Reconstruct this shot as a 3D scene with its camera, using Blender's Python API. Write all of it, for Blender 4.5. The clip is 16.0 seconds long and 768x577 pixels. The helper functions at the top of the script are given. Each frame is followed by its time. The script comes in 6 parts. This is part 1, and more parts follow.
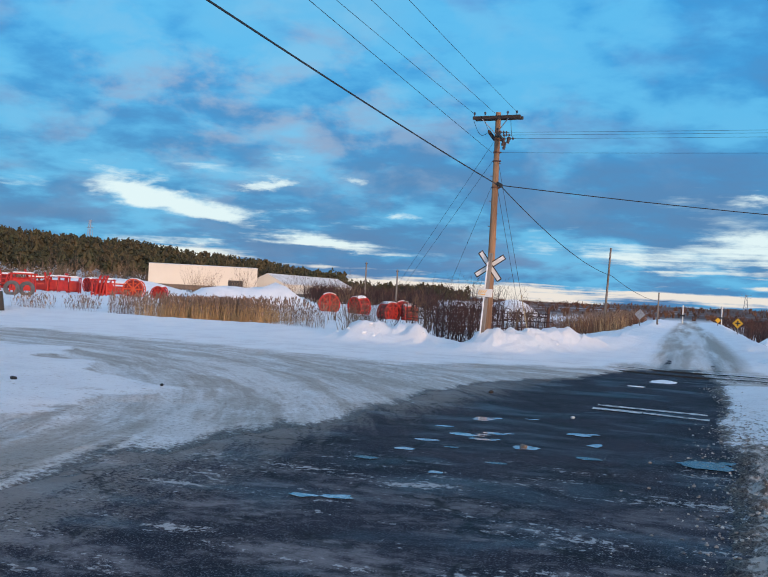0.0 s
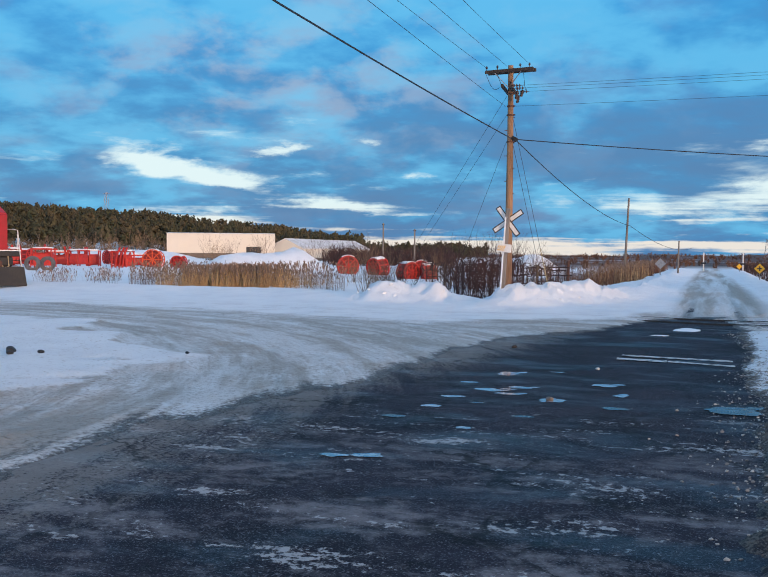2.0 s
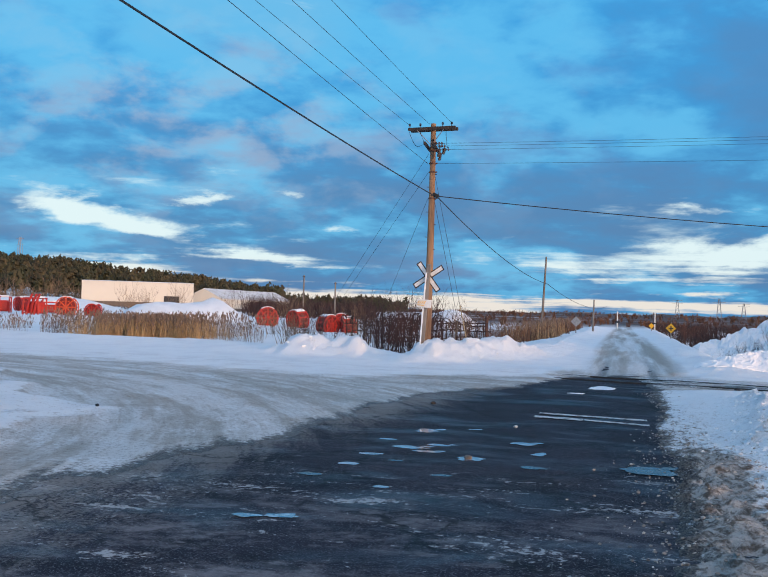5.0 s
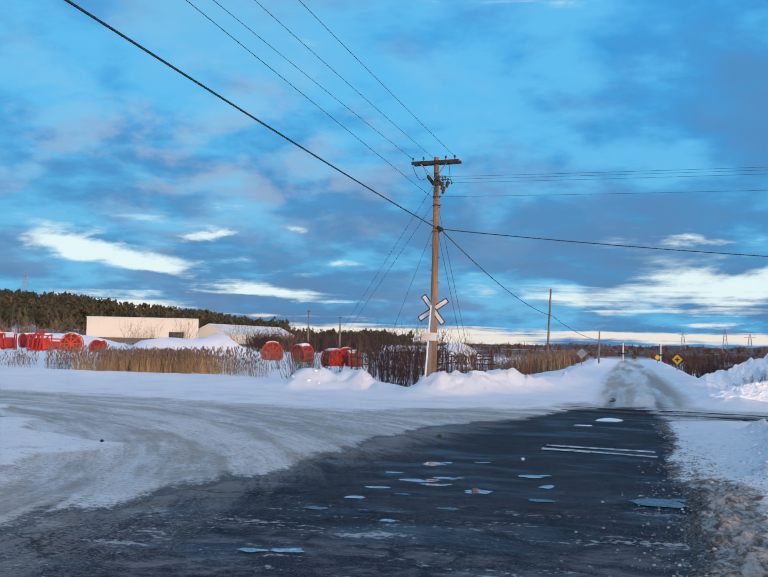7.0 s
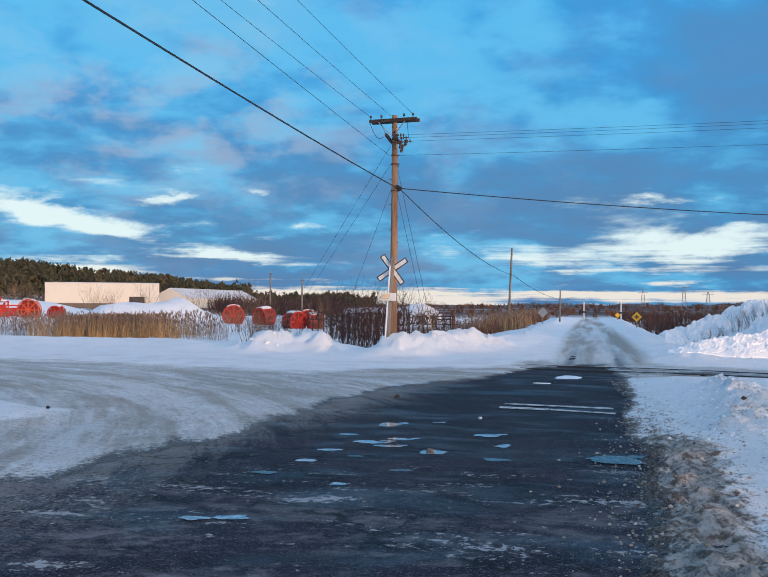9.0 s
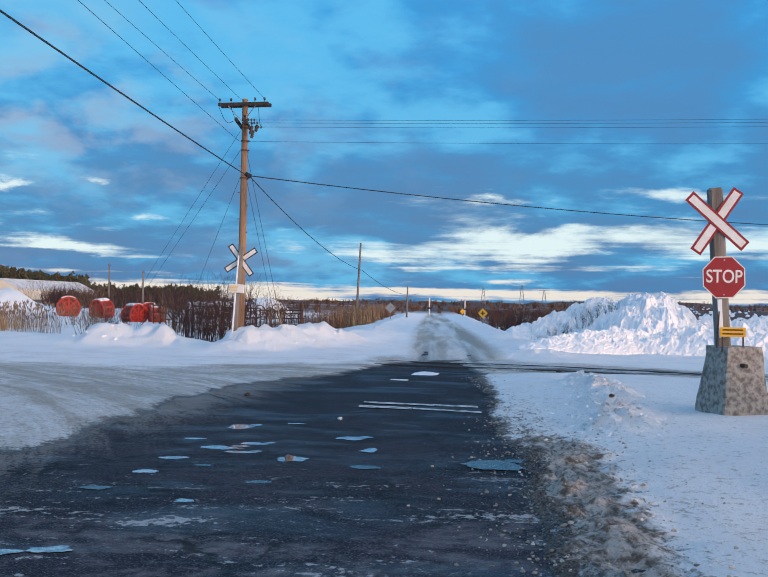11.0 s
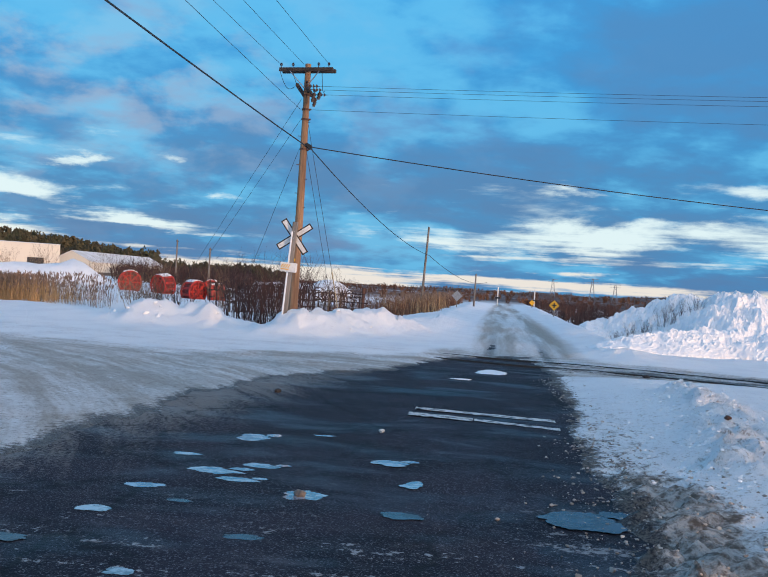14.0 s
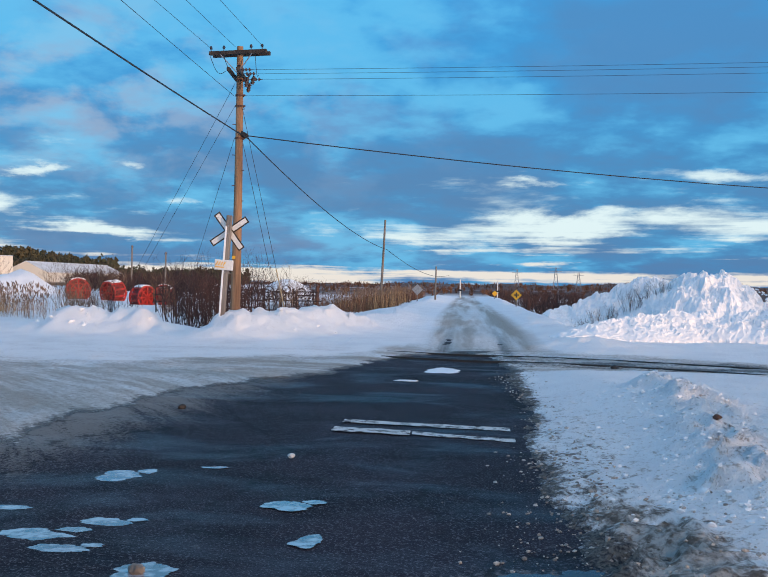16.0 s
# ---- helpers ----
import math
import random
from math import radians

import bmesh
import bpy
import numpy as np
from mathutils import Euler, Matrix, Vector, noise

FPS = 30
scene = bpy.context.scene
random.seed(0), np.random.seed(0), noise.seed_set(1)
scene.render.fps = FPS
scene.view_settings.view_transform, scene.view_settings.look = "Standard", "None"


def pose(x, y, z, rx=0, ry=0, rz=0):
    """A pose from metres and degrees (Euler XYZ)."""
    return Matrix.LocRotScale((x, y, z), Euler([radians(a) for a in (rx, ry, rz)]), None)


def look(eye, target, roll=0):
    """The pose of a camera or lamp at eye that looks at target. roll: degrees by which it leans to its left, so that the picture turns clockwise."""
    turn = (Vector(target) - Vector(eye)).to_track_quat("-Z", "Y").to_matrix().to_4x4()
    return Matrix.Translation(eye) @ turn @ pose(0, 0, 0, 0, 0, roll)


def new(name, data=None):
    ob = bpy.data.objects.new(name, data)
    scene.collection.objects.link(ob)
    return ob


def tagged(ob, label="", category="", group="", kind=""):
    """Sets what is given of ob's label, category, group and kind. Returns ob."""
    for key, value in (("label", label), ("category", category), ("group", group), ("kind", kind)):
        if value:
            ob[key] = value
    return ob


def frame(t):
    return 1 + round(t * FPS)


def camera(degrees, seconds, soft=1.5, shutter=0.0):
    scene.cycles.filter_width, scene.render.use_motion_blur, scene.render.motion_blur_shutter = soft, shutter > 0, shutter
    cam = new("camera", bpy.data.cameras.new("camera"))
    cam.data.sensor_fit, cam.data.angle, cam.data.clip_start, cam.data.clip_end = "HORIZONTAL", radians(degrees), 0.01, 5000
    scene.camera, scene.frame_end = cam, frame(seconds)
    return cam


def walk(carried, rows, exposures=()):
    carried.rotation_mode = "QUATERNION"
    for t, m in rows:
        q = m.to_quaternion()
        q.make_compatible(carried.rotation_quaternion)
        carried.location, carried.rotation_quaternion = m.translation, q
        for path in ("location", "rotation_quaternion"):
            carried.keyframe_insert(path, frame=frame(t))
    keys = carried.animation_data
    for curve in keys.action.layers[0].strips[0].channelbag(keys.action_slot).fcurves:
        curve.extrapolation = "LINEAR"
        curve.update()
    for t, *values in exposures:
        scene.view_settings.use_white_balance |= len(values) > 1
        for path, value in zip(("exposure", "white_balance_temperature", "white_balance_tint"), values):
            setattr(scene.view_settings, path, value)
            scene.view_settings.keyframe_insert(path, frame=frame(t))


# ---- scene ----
cam = camera(43.5, 16.0, soft=1.1)
PATH = [
    (0, (0.245, -0.417, 1.809), (-0.359, 1.49, 1.82), 2.8),
    (0.5, (0.254, -0.387, 1.802), (-0.336, 1.524, 1.794), 2.8),
    (1, (0.235, -0.339, 1.784), (-0.39, 1.56, 1.728), 2.0),
    (1.5, (0.231, -0.389, 1.789), (-0.41, 1.504, 1.726), 1.0),
    (2, (0.219, -0.432, 1.795), (-0.419, 1.462, 1.723), 0.4),
    (2.5, (0.214, -0.397, 1.794), (-0.368, 1.515, 1.724), 0.6),
    (3, (0.212, -0.418, 1.8), (-0.353, 1.499, 1.746), 0.7),
    (3.5, (0.205, -0.366, 1.794), (-0.32, 1.564, 1.746), 1.1),
    (4, (0.2, -0.356, 1.792), (-0.299, 1.58, 1.756), 1.3),
    (4.5, (0.196, -0.318, 1.795), (-0.292, 1.621, 1.772), 1.4),
    (5, (0.179, -0.304, 1.813), (-0.302, 1.637, 1.854), 1.6),
    (5.2, (0.186, -0.327, 1.802), (-0.294, 1.613, 1.868), 1.5),
    (7.5, (0.171, -0.286, 1.793), (-0.333, 1.644, 1.928), 0.8),
    (8, (0.21, -0.386, 1.798), (-0.315, 1.537, 1.965), 0.2),
    (8.5, (0.218, -0.222, 1.762), (-0.25, 1.722, 1.81), -0.1),
    (9, (0.229, 0.108, 1.753), (-0.187, 2.063, 1.786), 0.3),
    (9.5, (0.183, 0.337, 1.734), (-0.17, 2.305, 1.771), 2.3),
    (10, (0.081, 0.709, 1.715), (-0.165, 2.693, 1.755), 2.4),
    (10.2, (0.054, 0.812, 1.709), (-0.143, 2.802, 1.752), 2.2),
    (12.3, (-0.41, 2.322, 1.649), (-0.477, 4.321, 1.64), 0.6),
    (12.5, (-0.394, 2.475, 1.691), (-0.539, 4.469, 1.699), 1.5),
    (13, (-0.342, 3.061, 1.697), (-0.531, 5.051, 1.765), 3.2),
    (13.5, (-0.274, 3.578, 1.665), (-0.445, 5.57, 1.688), 3.7),
    (14, (-0.181, 4.145, 1.653), (-0.419, 6.131, 1.646), 3.4),
    (14.5, (-0.133, 4.739, 1.625), (-0.374, 6.725, 1.628), 2.9),
    (15, (-0.049, 5.34, 1.627), (-0.254, 7.329, 1.616), 1.9),
    (15.5, (0.016, 5.849, 1.614), (-0.205, 7.836, 1.624), 1.1),
    (16, (0.12, 6.372, 1.571), (-0.046, 8.365, 1.561), 0.9),
]
walk(cam, [(t, look(eye, target, roll)) for t, eye, target, roll in PATH])

# ---------------------------------------------------------------- world and sun
SUN_AZ, SUN_EL = 128.0, 5.0      # the sun stands low behind the walker, to the right


class Val:
    """A node socket with arithmetic."""

    def __init__(self, tree, sock):
        self.tree, self.sock = tree, sock

    def op(self, kind, *others):
        n = self.tree.nodes.new("ShaderNodeMath")
        n.operation = kind
        for k, o in enumerate((self, *others)):
            if isinstance(o, Val):
                self.tree.links.new(o.sock, n.inputs[k])
            else:
                n.inputs[k].default_value = o
        return Val(self.tree, n.outputs[0])

    def __add__(self, o): return self.op("ADD", o)
    def __sub__(self, o): return self.op("SUBTRACT", o)
    def __mul__(self, o): return self.op("MULTIPLY", o)
    def __truediv__(self, o): return self.op("DIVIDE", o)
    def smooth(self, a, b):
        n = self.tree.nodes.new("ShaderNodeMapRange")
        n.interpolation_type = "SMOOTHSTEP"
        self.tree.links.new(self.sock, n.inputs[0])
        n.inputs[1].default_value, n.inputs[2].default_value = a, b
        return Val(self.tree, n.outputs[0])


def combine(tree, *vals):
    n = tree.nodes.new("ShaderNodeCombineXYZ")
    for k, v in enumerate(vals):
        if isinstance(v, Val):
            tree.links.new(v.sock, n.inputs[k])
        else:
            n.inputs[k].default_value = v
    return n.outputs[0]


def noise_val(tree, vec, scale, detail=5, rough=0.55, warp=0.0):
    n = tree.nodes.new("ShaderNodeTexNoise")
    n.inputs["Scale"].default_value, n.inputs["Detail"].default_value = scale, detail
    n.inputs["Roughness"].default_value, n.inputs["Distortion"].default_value = rough, warp
    if vec is not None:
        tree.links.new(vec, n.inputs["Vector"])
    return Val(tree, n.outputs["Fac"])


def mix_col(tree, fac, a, b, kind="MIX"):
    n = tree.nodes.new("ShaderNodeMix")
    n.data_type, n.blend_type = "RGBA", kind
    for sock, v in ((n.inputs[0], fac), (n.inputs[6], a), (n.inputs[7], b)):
        if isinstance(v, Val):
            tree.links.new(v.sock, sock)
        elif hasattr(v, "is_linked"):
            tree.links.new(v, sock)
        elif isinstance(v, (int, float)):
            sock.default_value = v
        else:
            sock.default_value = (*v, 1.0)
    return n.outputs[2]


def build_sky():
    world = bpy.data.worlds.new("evening_sky")
    scene.world = world
    world.use_nodes = True
    t = world.node_tree
    t.nodes.clear()
    coord = t.nodes.new("ShaderNodeTexCoord").outputs["Generated"]
    sep = t.nodes.new("ShaderNodeSeparateXYZ")
    t.links.new(coord, sep.inputs[0])
    x, y, z = (Val(t, sep.outputs[k]) for k in range(3))
    az = x.op("ARCTAN2", y) * 57.2958
    el = z.op("ARCSINE") * 57.2958
    # a flat cloud deck seen in perspective
    deep = z.op("MAXIMUM", 0.0) + 0.21
    deck = combine(t, x / deep, y / deep, 3.7)
    rolls = noise_val(t, deck, 2.3, 7, 0.52, 0.1)
    fine = noise_val(t, deck, 6.0, 6, 0.56, 0.15)
    broad = noise_val(t, deck, 0.8, 3, 0.5)
    bright = az + 13.0
    up = el - 13.5
    patch = (((bright / 17.0).op("POWER", 2.0) + (up / 4.5).op("POWER", 2.0)) * -1.0).op("EXPONENT")
    patch = patch + ((((az + 33.0) / 9.0).op("POWER", 2.0) + ((el - 11.0) / 6.0).op("POWER", 2.0)) * -1.0).op("EXPONENT") * 0.7
    patch = patch - ((((az - 12.0) / 15.0).op("POWER", 2.0) + ((el - 12.0) / 8.0).op("POWER", 2.0)) * -1.0).op("EXPONENT") * 0.45
    body = rolls * 0.70 + fine * 0.26 + broad * 0.30 + patch * 0.13 - 0.13
    streaks = noise_val(t, combine(t, az * 0.11, el * 0.62, 1.3), 1.0, 7, 0.60, 0.45)
    # ragged openings in the deck
    drift = noise_val(t, combine(t, az * 0.16, el * 0.42, 6.1), 1.0, 6, 0.62) - 0.5
    sway = noise_val(t, combine(t, az * 0.20, el * 0.50, 11.7), 1.0, 7, 0.64) - 0.5
    az_w, el_w = az + drift * 8.0, el + sway * 1.9

    def gap(a, e, slope, sa, se, amount):
        da = az_w - a
        de = el_w - e - da * slope
        q = (da / sa).op("POWER", 2.0) + (de / se).op("POWER", 2.0)
        return (q * -1.0).op("EXPONENT") * amount

    opening = gap(-29.6, 4.7, -0.26, 4.6, 0.80, 0.50) - gap(-27.0, 3.2, -0.10, 3.0, 0.40, 0.25) - gap(0.0, 13.5, 0.0, 90.0, 5.5, 0.26)
    for g in ((-22.5, 2.7, -0.05, 5.5, 0.42, 0.40), (-25.5, 6.1, 0.08, 2.2, 0.26, 0.30), (-19.8, 6.6, -0.1, 1.6, 0.32, 0.34), (-16.5, 4.9, 0.0, 1.8, 0.22, 0.24),
              (-30.0, 2.0, 0.0, 4.5, 0.40, 0.30), (6.5, 3.6, 0.05, 8.5, 0.85, 0.42), (0.0, 0.45, 0.0, 90.0, 0.60, 0.31), (17.0, 3.2, 0.05, 6.0, 0.9, 0.25),
              (4.5, 6.0, 0.0, 2.6, 0.22, 0.20), (15.0, 6.4, -0.05, 3.0, 0.35, 0.22), (-7.0, 14.0, 0.1, 3.5, 1.1, 0.12), (-35.5, 9.5, 0.1, 3.0, 0.8, 0.14)):
        opening = opening + gap(*g)
    opening = opening - gap(-13.0, 1.9, 0.0, 11.0, 0.55, 0.30) - gap(8.0, 1.5, 0.0, 9.0, 0.32, 0.20)
    bands = noise_val(t, combine(t, az * 0.055, el * 2.3, 5.0), 1.0, 5, 0.6, 0.3) - 0.5
    opening = opening + bands * el.smooth(5.5, 0.8) * 1.15
    light = (streaks * 1.1 + body * 0.30 + fine * 0.30 - 0.89 + opening * 1.15).smooth(0.0, 0.32)
    # colours of the deck: slate blue folds, mauve undersides, clear blue and cyan where it thins
    lift = el.smooth(3.0, 17.0)
    blue = mix_col(t, lift, (0.045, 0.26, 0.55), (0.032, 0.33, 0.74))
    slate = mix_col(t, lift, (0.070, 0.215, 0.45), (0.066, 0.265, 0.57))
    folds = mix_col(t, body.smooth(0.34, 0.56), slate, blue)
    mauve = mix_col(t, (noise_val(t, deck, 1.1, 5, 0.55).smooth(0.50, 0.68)) * (az.smooth(8.0, -30.0)) * 0.75, folds, (0.25, 0.34, 0.52))
    bloom = (((az + 25.0) / 17.0).op("POWER", 2.0) + ((el - 11.5) / 6.5).op("POWER", 2.0)) * -1.0
    puffs = noise_val(t, combine(t, az * 0.20, el * 0.36, 8.0), 1.0, 6, 0.55, 0.2).smooth(0.45, 0.62)
    mauve = mix_col(t, bloom.op("EXPONENT") * puffs * 0.75, mauve, (0.36, 0.46, 0.63))
    thin = mix_col(t, (body + fine * 0.25).smooth(0.58, 0.80) * 0.65, mauve, (0.14, 0.58, 0.92))
    pale = mix_col(t, el.smooth(0.4, 3.2), (0.84, 0.79, 0.73), (0.74, 0.90, 0.94))
    clouds = mix_col(t, light, thin, pale)
    # the half of the sky towards the low sun is brighter
    sa, ca = math.sin(radians(SUN_AZ)), math.cos(radians(SUN_AZ))
    side = (x * sa + y * ca).smooth(-0.05, 0.95)
    glow = mix_col(t, side, clouds, (1.42, 1.22, 1.20))
    bg = t.nodes.new("ShaderNodeBackground")
    t.links.new(glow, bg.inputs[0])
    bg.inputs[1].default_value = 1.08
    sky = t.nodes.new("ShaderNodeTexSky")
    sky.sky_type, sky.sun_disc = "NISHITA", False
    sky.sun_elevation, sky.sun_rotation = radians(SUN_EL), radians(SUN_AZ)
    clear = t.nodes.new("ShaderNodeBackground")
    t.links.new(sky.outputs[0], clear.inputs[0])
    clear.inputs[1].default_value = 0.12
    cover = t.nodes.new("ShaderNodeMixShader")
    cover.inputs[0].default_value = 0.9
    t.links.new(clear.outputs[0], cover.inputs[1])
    t.links.new(bg.outputs[0], cover.inputs[2])
    t.links.new(cover.outputs[0], t.nodes.new("ShaderNodeOutputWorld").inputs[0])


build_sky()
sun = new("sun", bpy.data.lights.new("sun", "SUN"))
sun.data.energy, sun.data.angle, sun.data.color = 1.95, radians(0.6), (1.0, 0.61, 0.37)
sun.matrix_world = look((0, 0, 0), (-math.sin(radians(SUN_AZ)), -math.cos(radians(SUN_AZ)), -math.tan(radians(SUN_EL))))


# ---------------------------------------------------------------- materials
def material(name, base, rough=0.7, vary=None, scale=4.0, bump=0.0, bump_scale=40.0, metal=0.0, grain=None, island=0.0, stretch=1.0):
    """Base colour varied at two scales, with fine relief."""
    m = bpy.data.materials.new(name)
    m.use_nodes = True
    t = m.node_tree
    b = t.nodes["Principled BSDF"]
    pos = t.nodes.new("ShaderNodeTexCoord").outputs["Object"]
    if stretch != 1.0:
        q = t.nodes.new("ShaderNodeMapping")
        q.inputs["Scale"].default_value = (1.0, 1.0, 1.0 / stretch)
        t.links.new(pos, q.inputs["Vector"])
        pos = q.outputs[0]
    n1, n2 = noise_val(t, pos, scale, 5), noise_val(t, pos, scale * 9, 4)
    dark = vary if vary else tuple(c * 0.65 for c in base)
    col = mix_col(t, n1.smooth(0.35, 0.68), base, dark)
    col = mix_col(t, n2.smooth(0.5, 0.8) * 0.45, col, grain if grain else tuple(c * 0.5 for c in base))
    if island:
        g = t.nodes.new("ShaderNodeNewGeometry")
        r = Val(t, g.outputs["Random Per Island"]) * (2 * island) + (1 - island)
        mul = mix_col(t, 1.0, col, combine(t, r, r, r), "MULTIPLY")
        col = mul
    t.links.new(col, b.inputs["Base Color"])
    rr = n2 * 0.25 + (rough - 0.12)
    t.links.new(rr.sock, b.inputs["Roughness"])
    b.inputs["Metallic"].default_value = metal
    if bump:
        bp = t.nodes.new("ShaderNodeBump")
        bp.inputs["Strength"].default_value, bp.inputs["Distance"].default_value = bump, 0.02
        t.links.new(noise_val(t, pos, bump_scale, 6, 0.6).sock, bp.inputs["Height"])
        t.links.new(bp.outputs[0], b.inputs["Normal"])
    return m


M_POLE = material("weathered_pole_wood", (0.36, 0.205, 0.11), 0.85, (0.15, 0.085, 0.05), 6.0, 0.9, 30, stretch=14.0, grain=(0.05, 0.03, 0.02))
M_DARKWOOD = material("dark_wood", (0.035, 0.026, 0.022), 0.85, (0.06, 0.045, 0.035), 3, 0.5)
M_GREYWOOD = material("grey_weathered_wood", (0.26, 0.23, 0.20), 0.9, (0.13, 0.11, 0.095), 5.0, 0.8, 25, stretch=9.0)
M_WHITE = material("white_sign_paint", (0.78, 0.77, 0.74), 0.45, (0.68, 0.66, 0.62), 5)
M_RED = material("red_sign_sheeting", (0.32, 0.005, 0.014), 0.45, (0.26, 0.005, 0.012), 6)
M_YELLOW = material("yellow_sign_sheeting", (0.85, 0.46, 0.02), 0.4, (0.75, 0.38, 0.02), 6)
M_BLACK = material("black_paint", (0.02, 0.02, 0.022), 0.5)
M_STEEL = material("galvanised_steel", (0.42, 0.43, 0.44), 0.4, (0.3, 0.3, 0.31), 8, metal=0.8)
M_CABLE = material("black_cable", (0.015, 0.017, 0.02), 0.6)
M_GLASS = material("brown_porcelain", (0.06, 0.035, 0.03), 0.25)
M_CONC = material("old_concrete", (0.42, 0.38, 0.33), 0.92, (0.16, 0.135, 0.11), 14, 1.0, 26, grain=(0.66, 0.64, 0.62))
M_REEL = material("red_reel_paint", (0.56, 0.030, 0.018), 0.55, (0.38, 0.025, 0.02), 2.5)
# darker reel red: shade behind the spokes put into the drum's colour
M_REEL_SHADE = material("shaded_reel_red", (0.24, 0.016, 0.013), 0.7, (0.12, 0.012, 0.012), 3.0, 0.5, 20)
M_ORANGE = material("orange_reel_paint", (0.72, 0.10, 0.02), 0.5, (0.6, 0.06, 0.02), 2.5)
M_RUST = material("dark_rusty_steel", (0.07, 0.035, 0.028), 0.8, (0.12, 0.05, 0.03), 6, 0.4)
M_RACK = material("black_rusty_bars", (0.022, 0.014, 0.013), 0.75, (0.05, 0.022, 0.017), 5)
M_WALL = material("cream_sheet_metal", (0.72, 0.66, 0.55), 0.6, (0.69, 0.63, 0.525), 0.15, grain=(0.68, 0.62, 0.51))
M_WALLB = material("brown_sheet_metal", (0.16, 0.12, 0.09), 0.7, (0.12, 0.09, 0.07), 0.6)
M_ROOF = material("snowy_sheet_roof", (0.74, 0.74, 0.75), 0.7, (0.6, 0.58, 0.55), 0.5)
M_PINE = material("pine_needles", (0.040, 0.042, 0.016), 0.85, (0.075, 0.055, 0.024), 0.10, island=0.5)
M_BARK = material("pine_bark", (0.12, 0.07, 0.045), 0.9)
M_TWIG = material("bare_reddish_twigs", (0.070, 0.030, 0.024), 0.85, (0.035, 0.022, 0.020), 1.0, island=0.5)
M_TWIG2 = material("bare_tan_twigs", (0.20, 0.13, 0.08), 0.85, (0.13, 0.09, 0.06), 1.0, island=0.4)
M_REED = material("dry_golden_reed", (0.50, 0.33, 0.16), 0.8, (0.38, 0.24, 0.12), 0.5, island=0.45)
M_PLUME = material("grey_brown_plume", (0.26, 0.18, 0.13), 0.9, (0.20, 0.14, 0.11), 2.0, island=0.4)
M_SCRUB = material("far_winter_scrub", (0.115, 0.055, 0.036), 0.9, (0.17, 0.085, 0.045), 0.06, island=0.5)
M_TYRE = material("frosted_grey_rubber", (0.12, 0.12, 0.13), 0.8, (0.07, 0.07, 0.075), 3.0)
M_LOCO = material("red_locomotive_paint", (0.42, 0.016, 0.020), 0.4, (0.34, 0.014, 0.016), 1.0)
M_LOCODARK = material("black_locomotive_frame", (0.025, 0.024, 0.024), 0.6, (0.04, 0.035, 0.03), 2.0)
# pylon steel, with the haze of distance mixed into its pale bluish colour
M_HAZY_LATTICE = material("hazy_lattice_steel", (0.30, 0.33, 0.38), 0.75)
M_TAN = material("tan_plastic_guard", (0.46, 0.36, 0.20), 0.6)


def snow_material(name, crust=0.0):
    """Wind-packed snow: white with grains, clods and faint soil."""
    m = bpy.data.materials.new(name)
    m.use_nodes = True
    t = m.node_tree
    b = t.nodes["Principled BSDF"]
    g = t.nodes.new("ShaderNodeNewGeometry").outputs["Position"]
    n1, n2, n3 = noise_val(t, g, 0.5, 5), noise_val(t, g, 6.0, 6, 0.65), noise_val(t, g, 38.0, 3)
    col = mix_col(t, n1.smooth(0.4, 0.7) * 0.5, (0.86, 0.87, 0.88), (0.78, 0.79, 0.81))
    col = mix_col(t, n2.smooth(0.62, 0.74) * (0.25 + crust), col, (0.52, 0.46, 0.38))
    t.links.new(col, b.inputs["Base Color"])
    b.inputs["Roughness"].default_value = 0.75
    b.inputs["Specular IOR Level"].default_value = 0.25
    bp = t.nodes.new("ShaderNodeBump")
    bp.inputs["Strength"].default_value, bp.inputs["Distance"].default_value = 0.7, 0.03
    t.links.new((n2 * 0.8 + n3 * 0.2).sock, bp.inputs["Height"])
    t.links.new(bp.outputs[0], b.inputs["Normal"])
    return m


M_SNOW = snow_material("piled_snow", 0.25)
M_CAP = snow_material("clean_snow")
M_TRODDEN = snow_material("trodden_snow", 0.75)


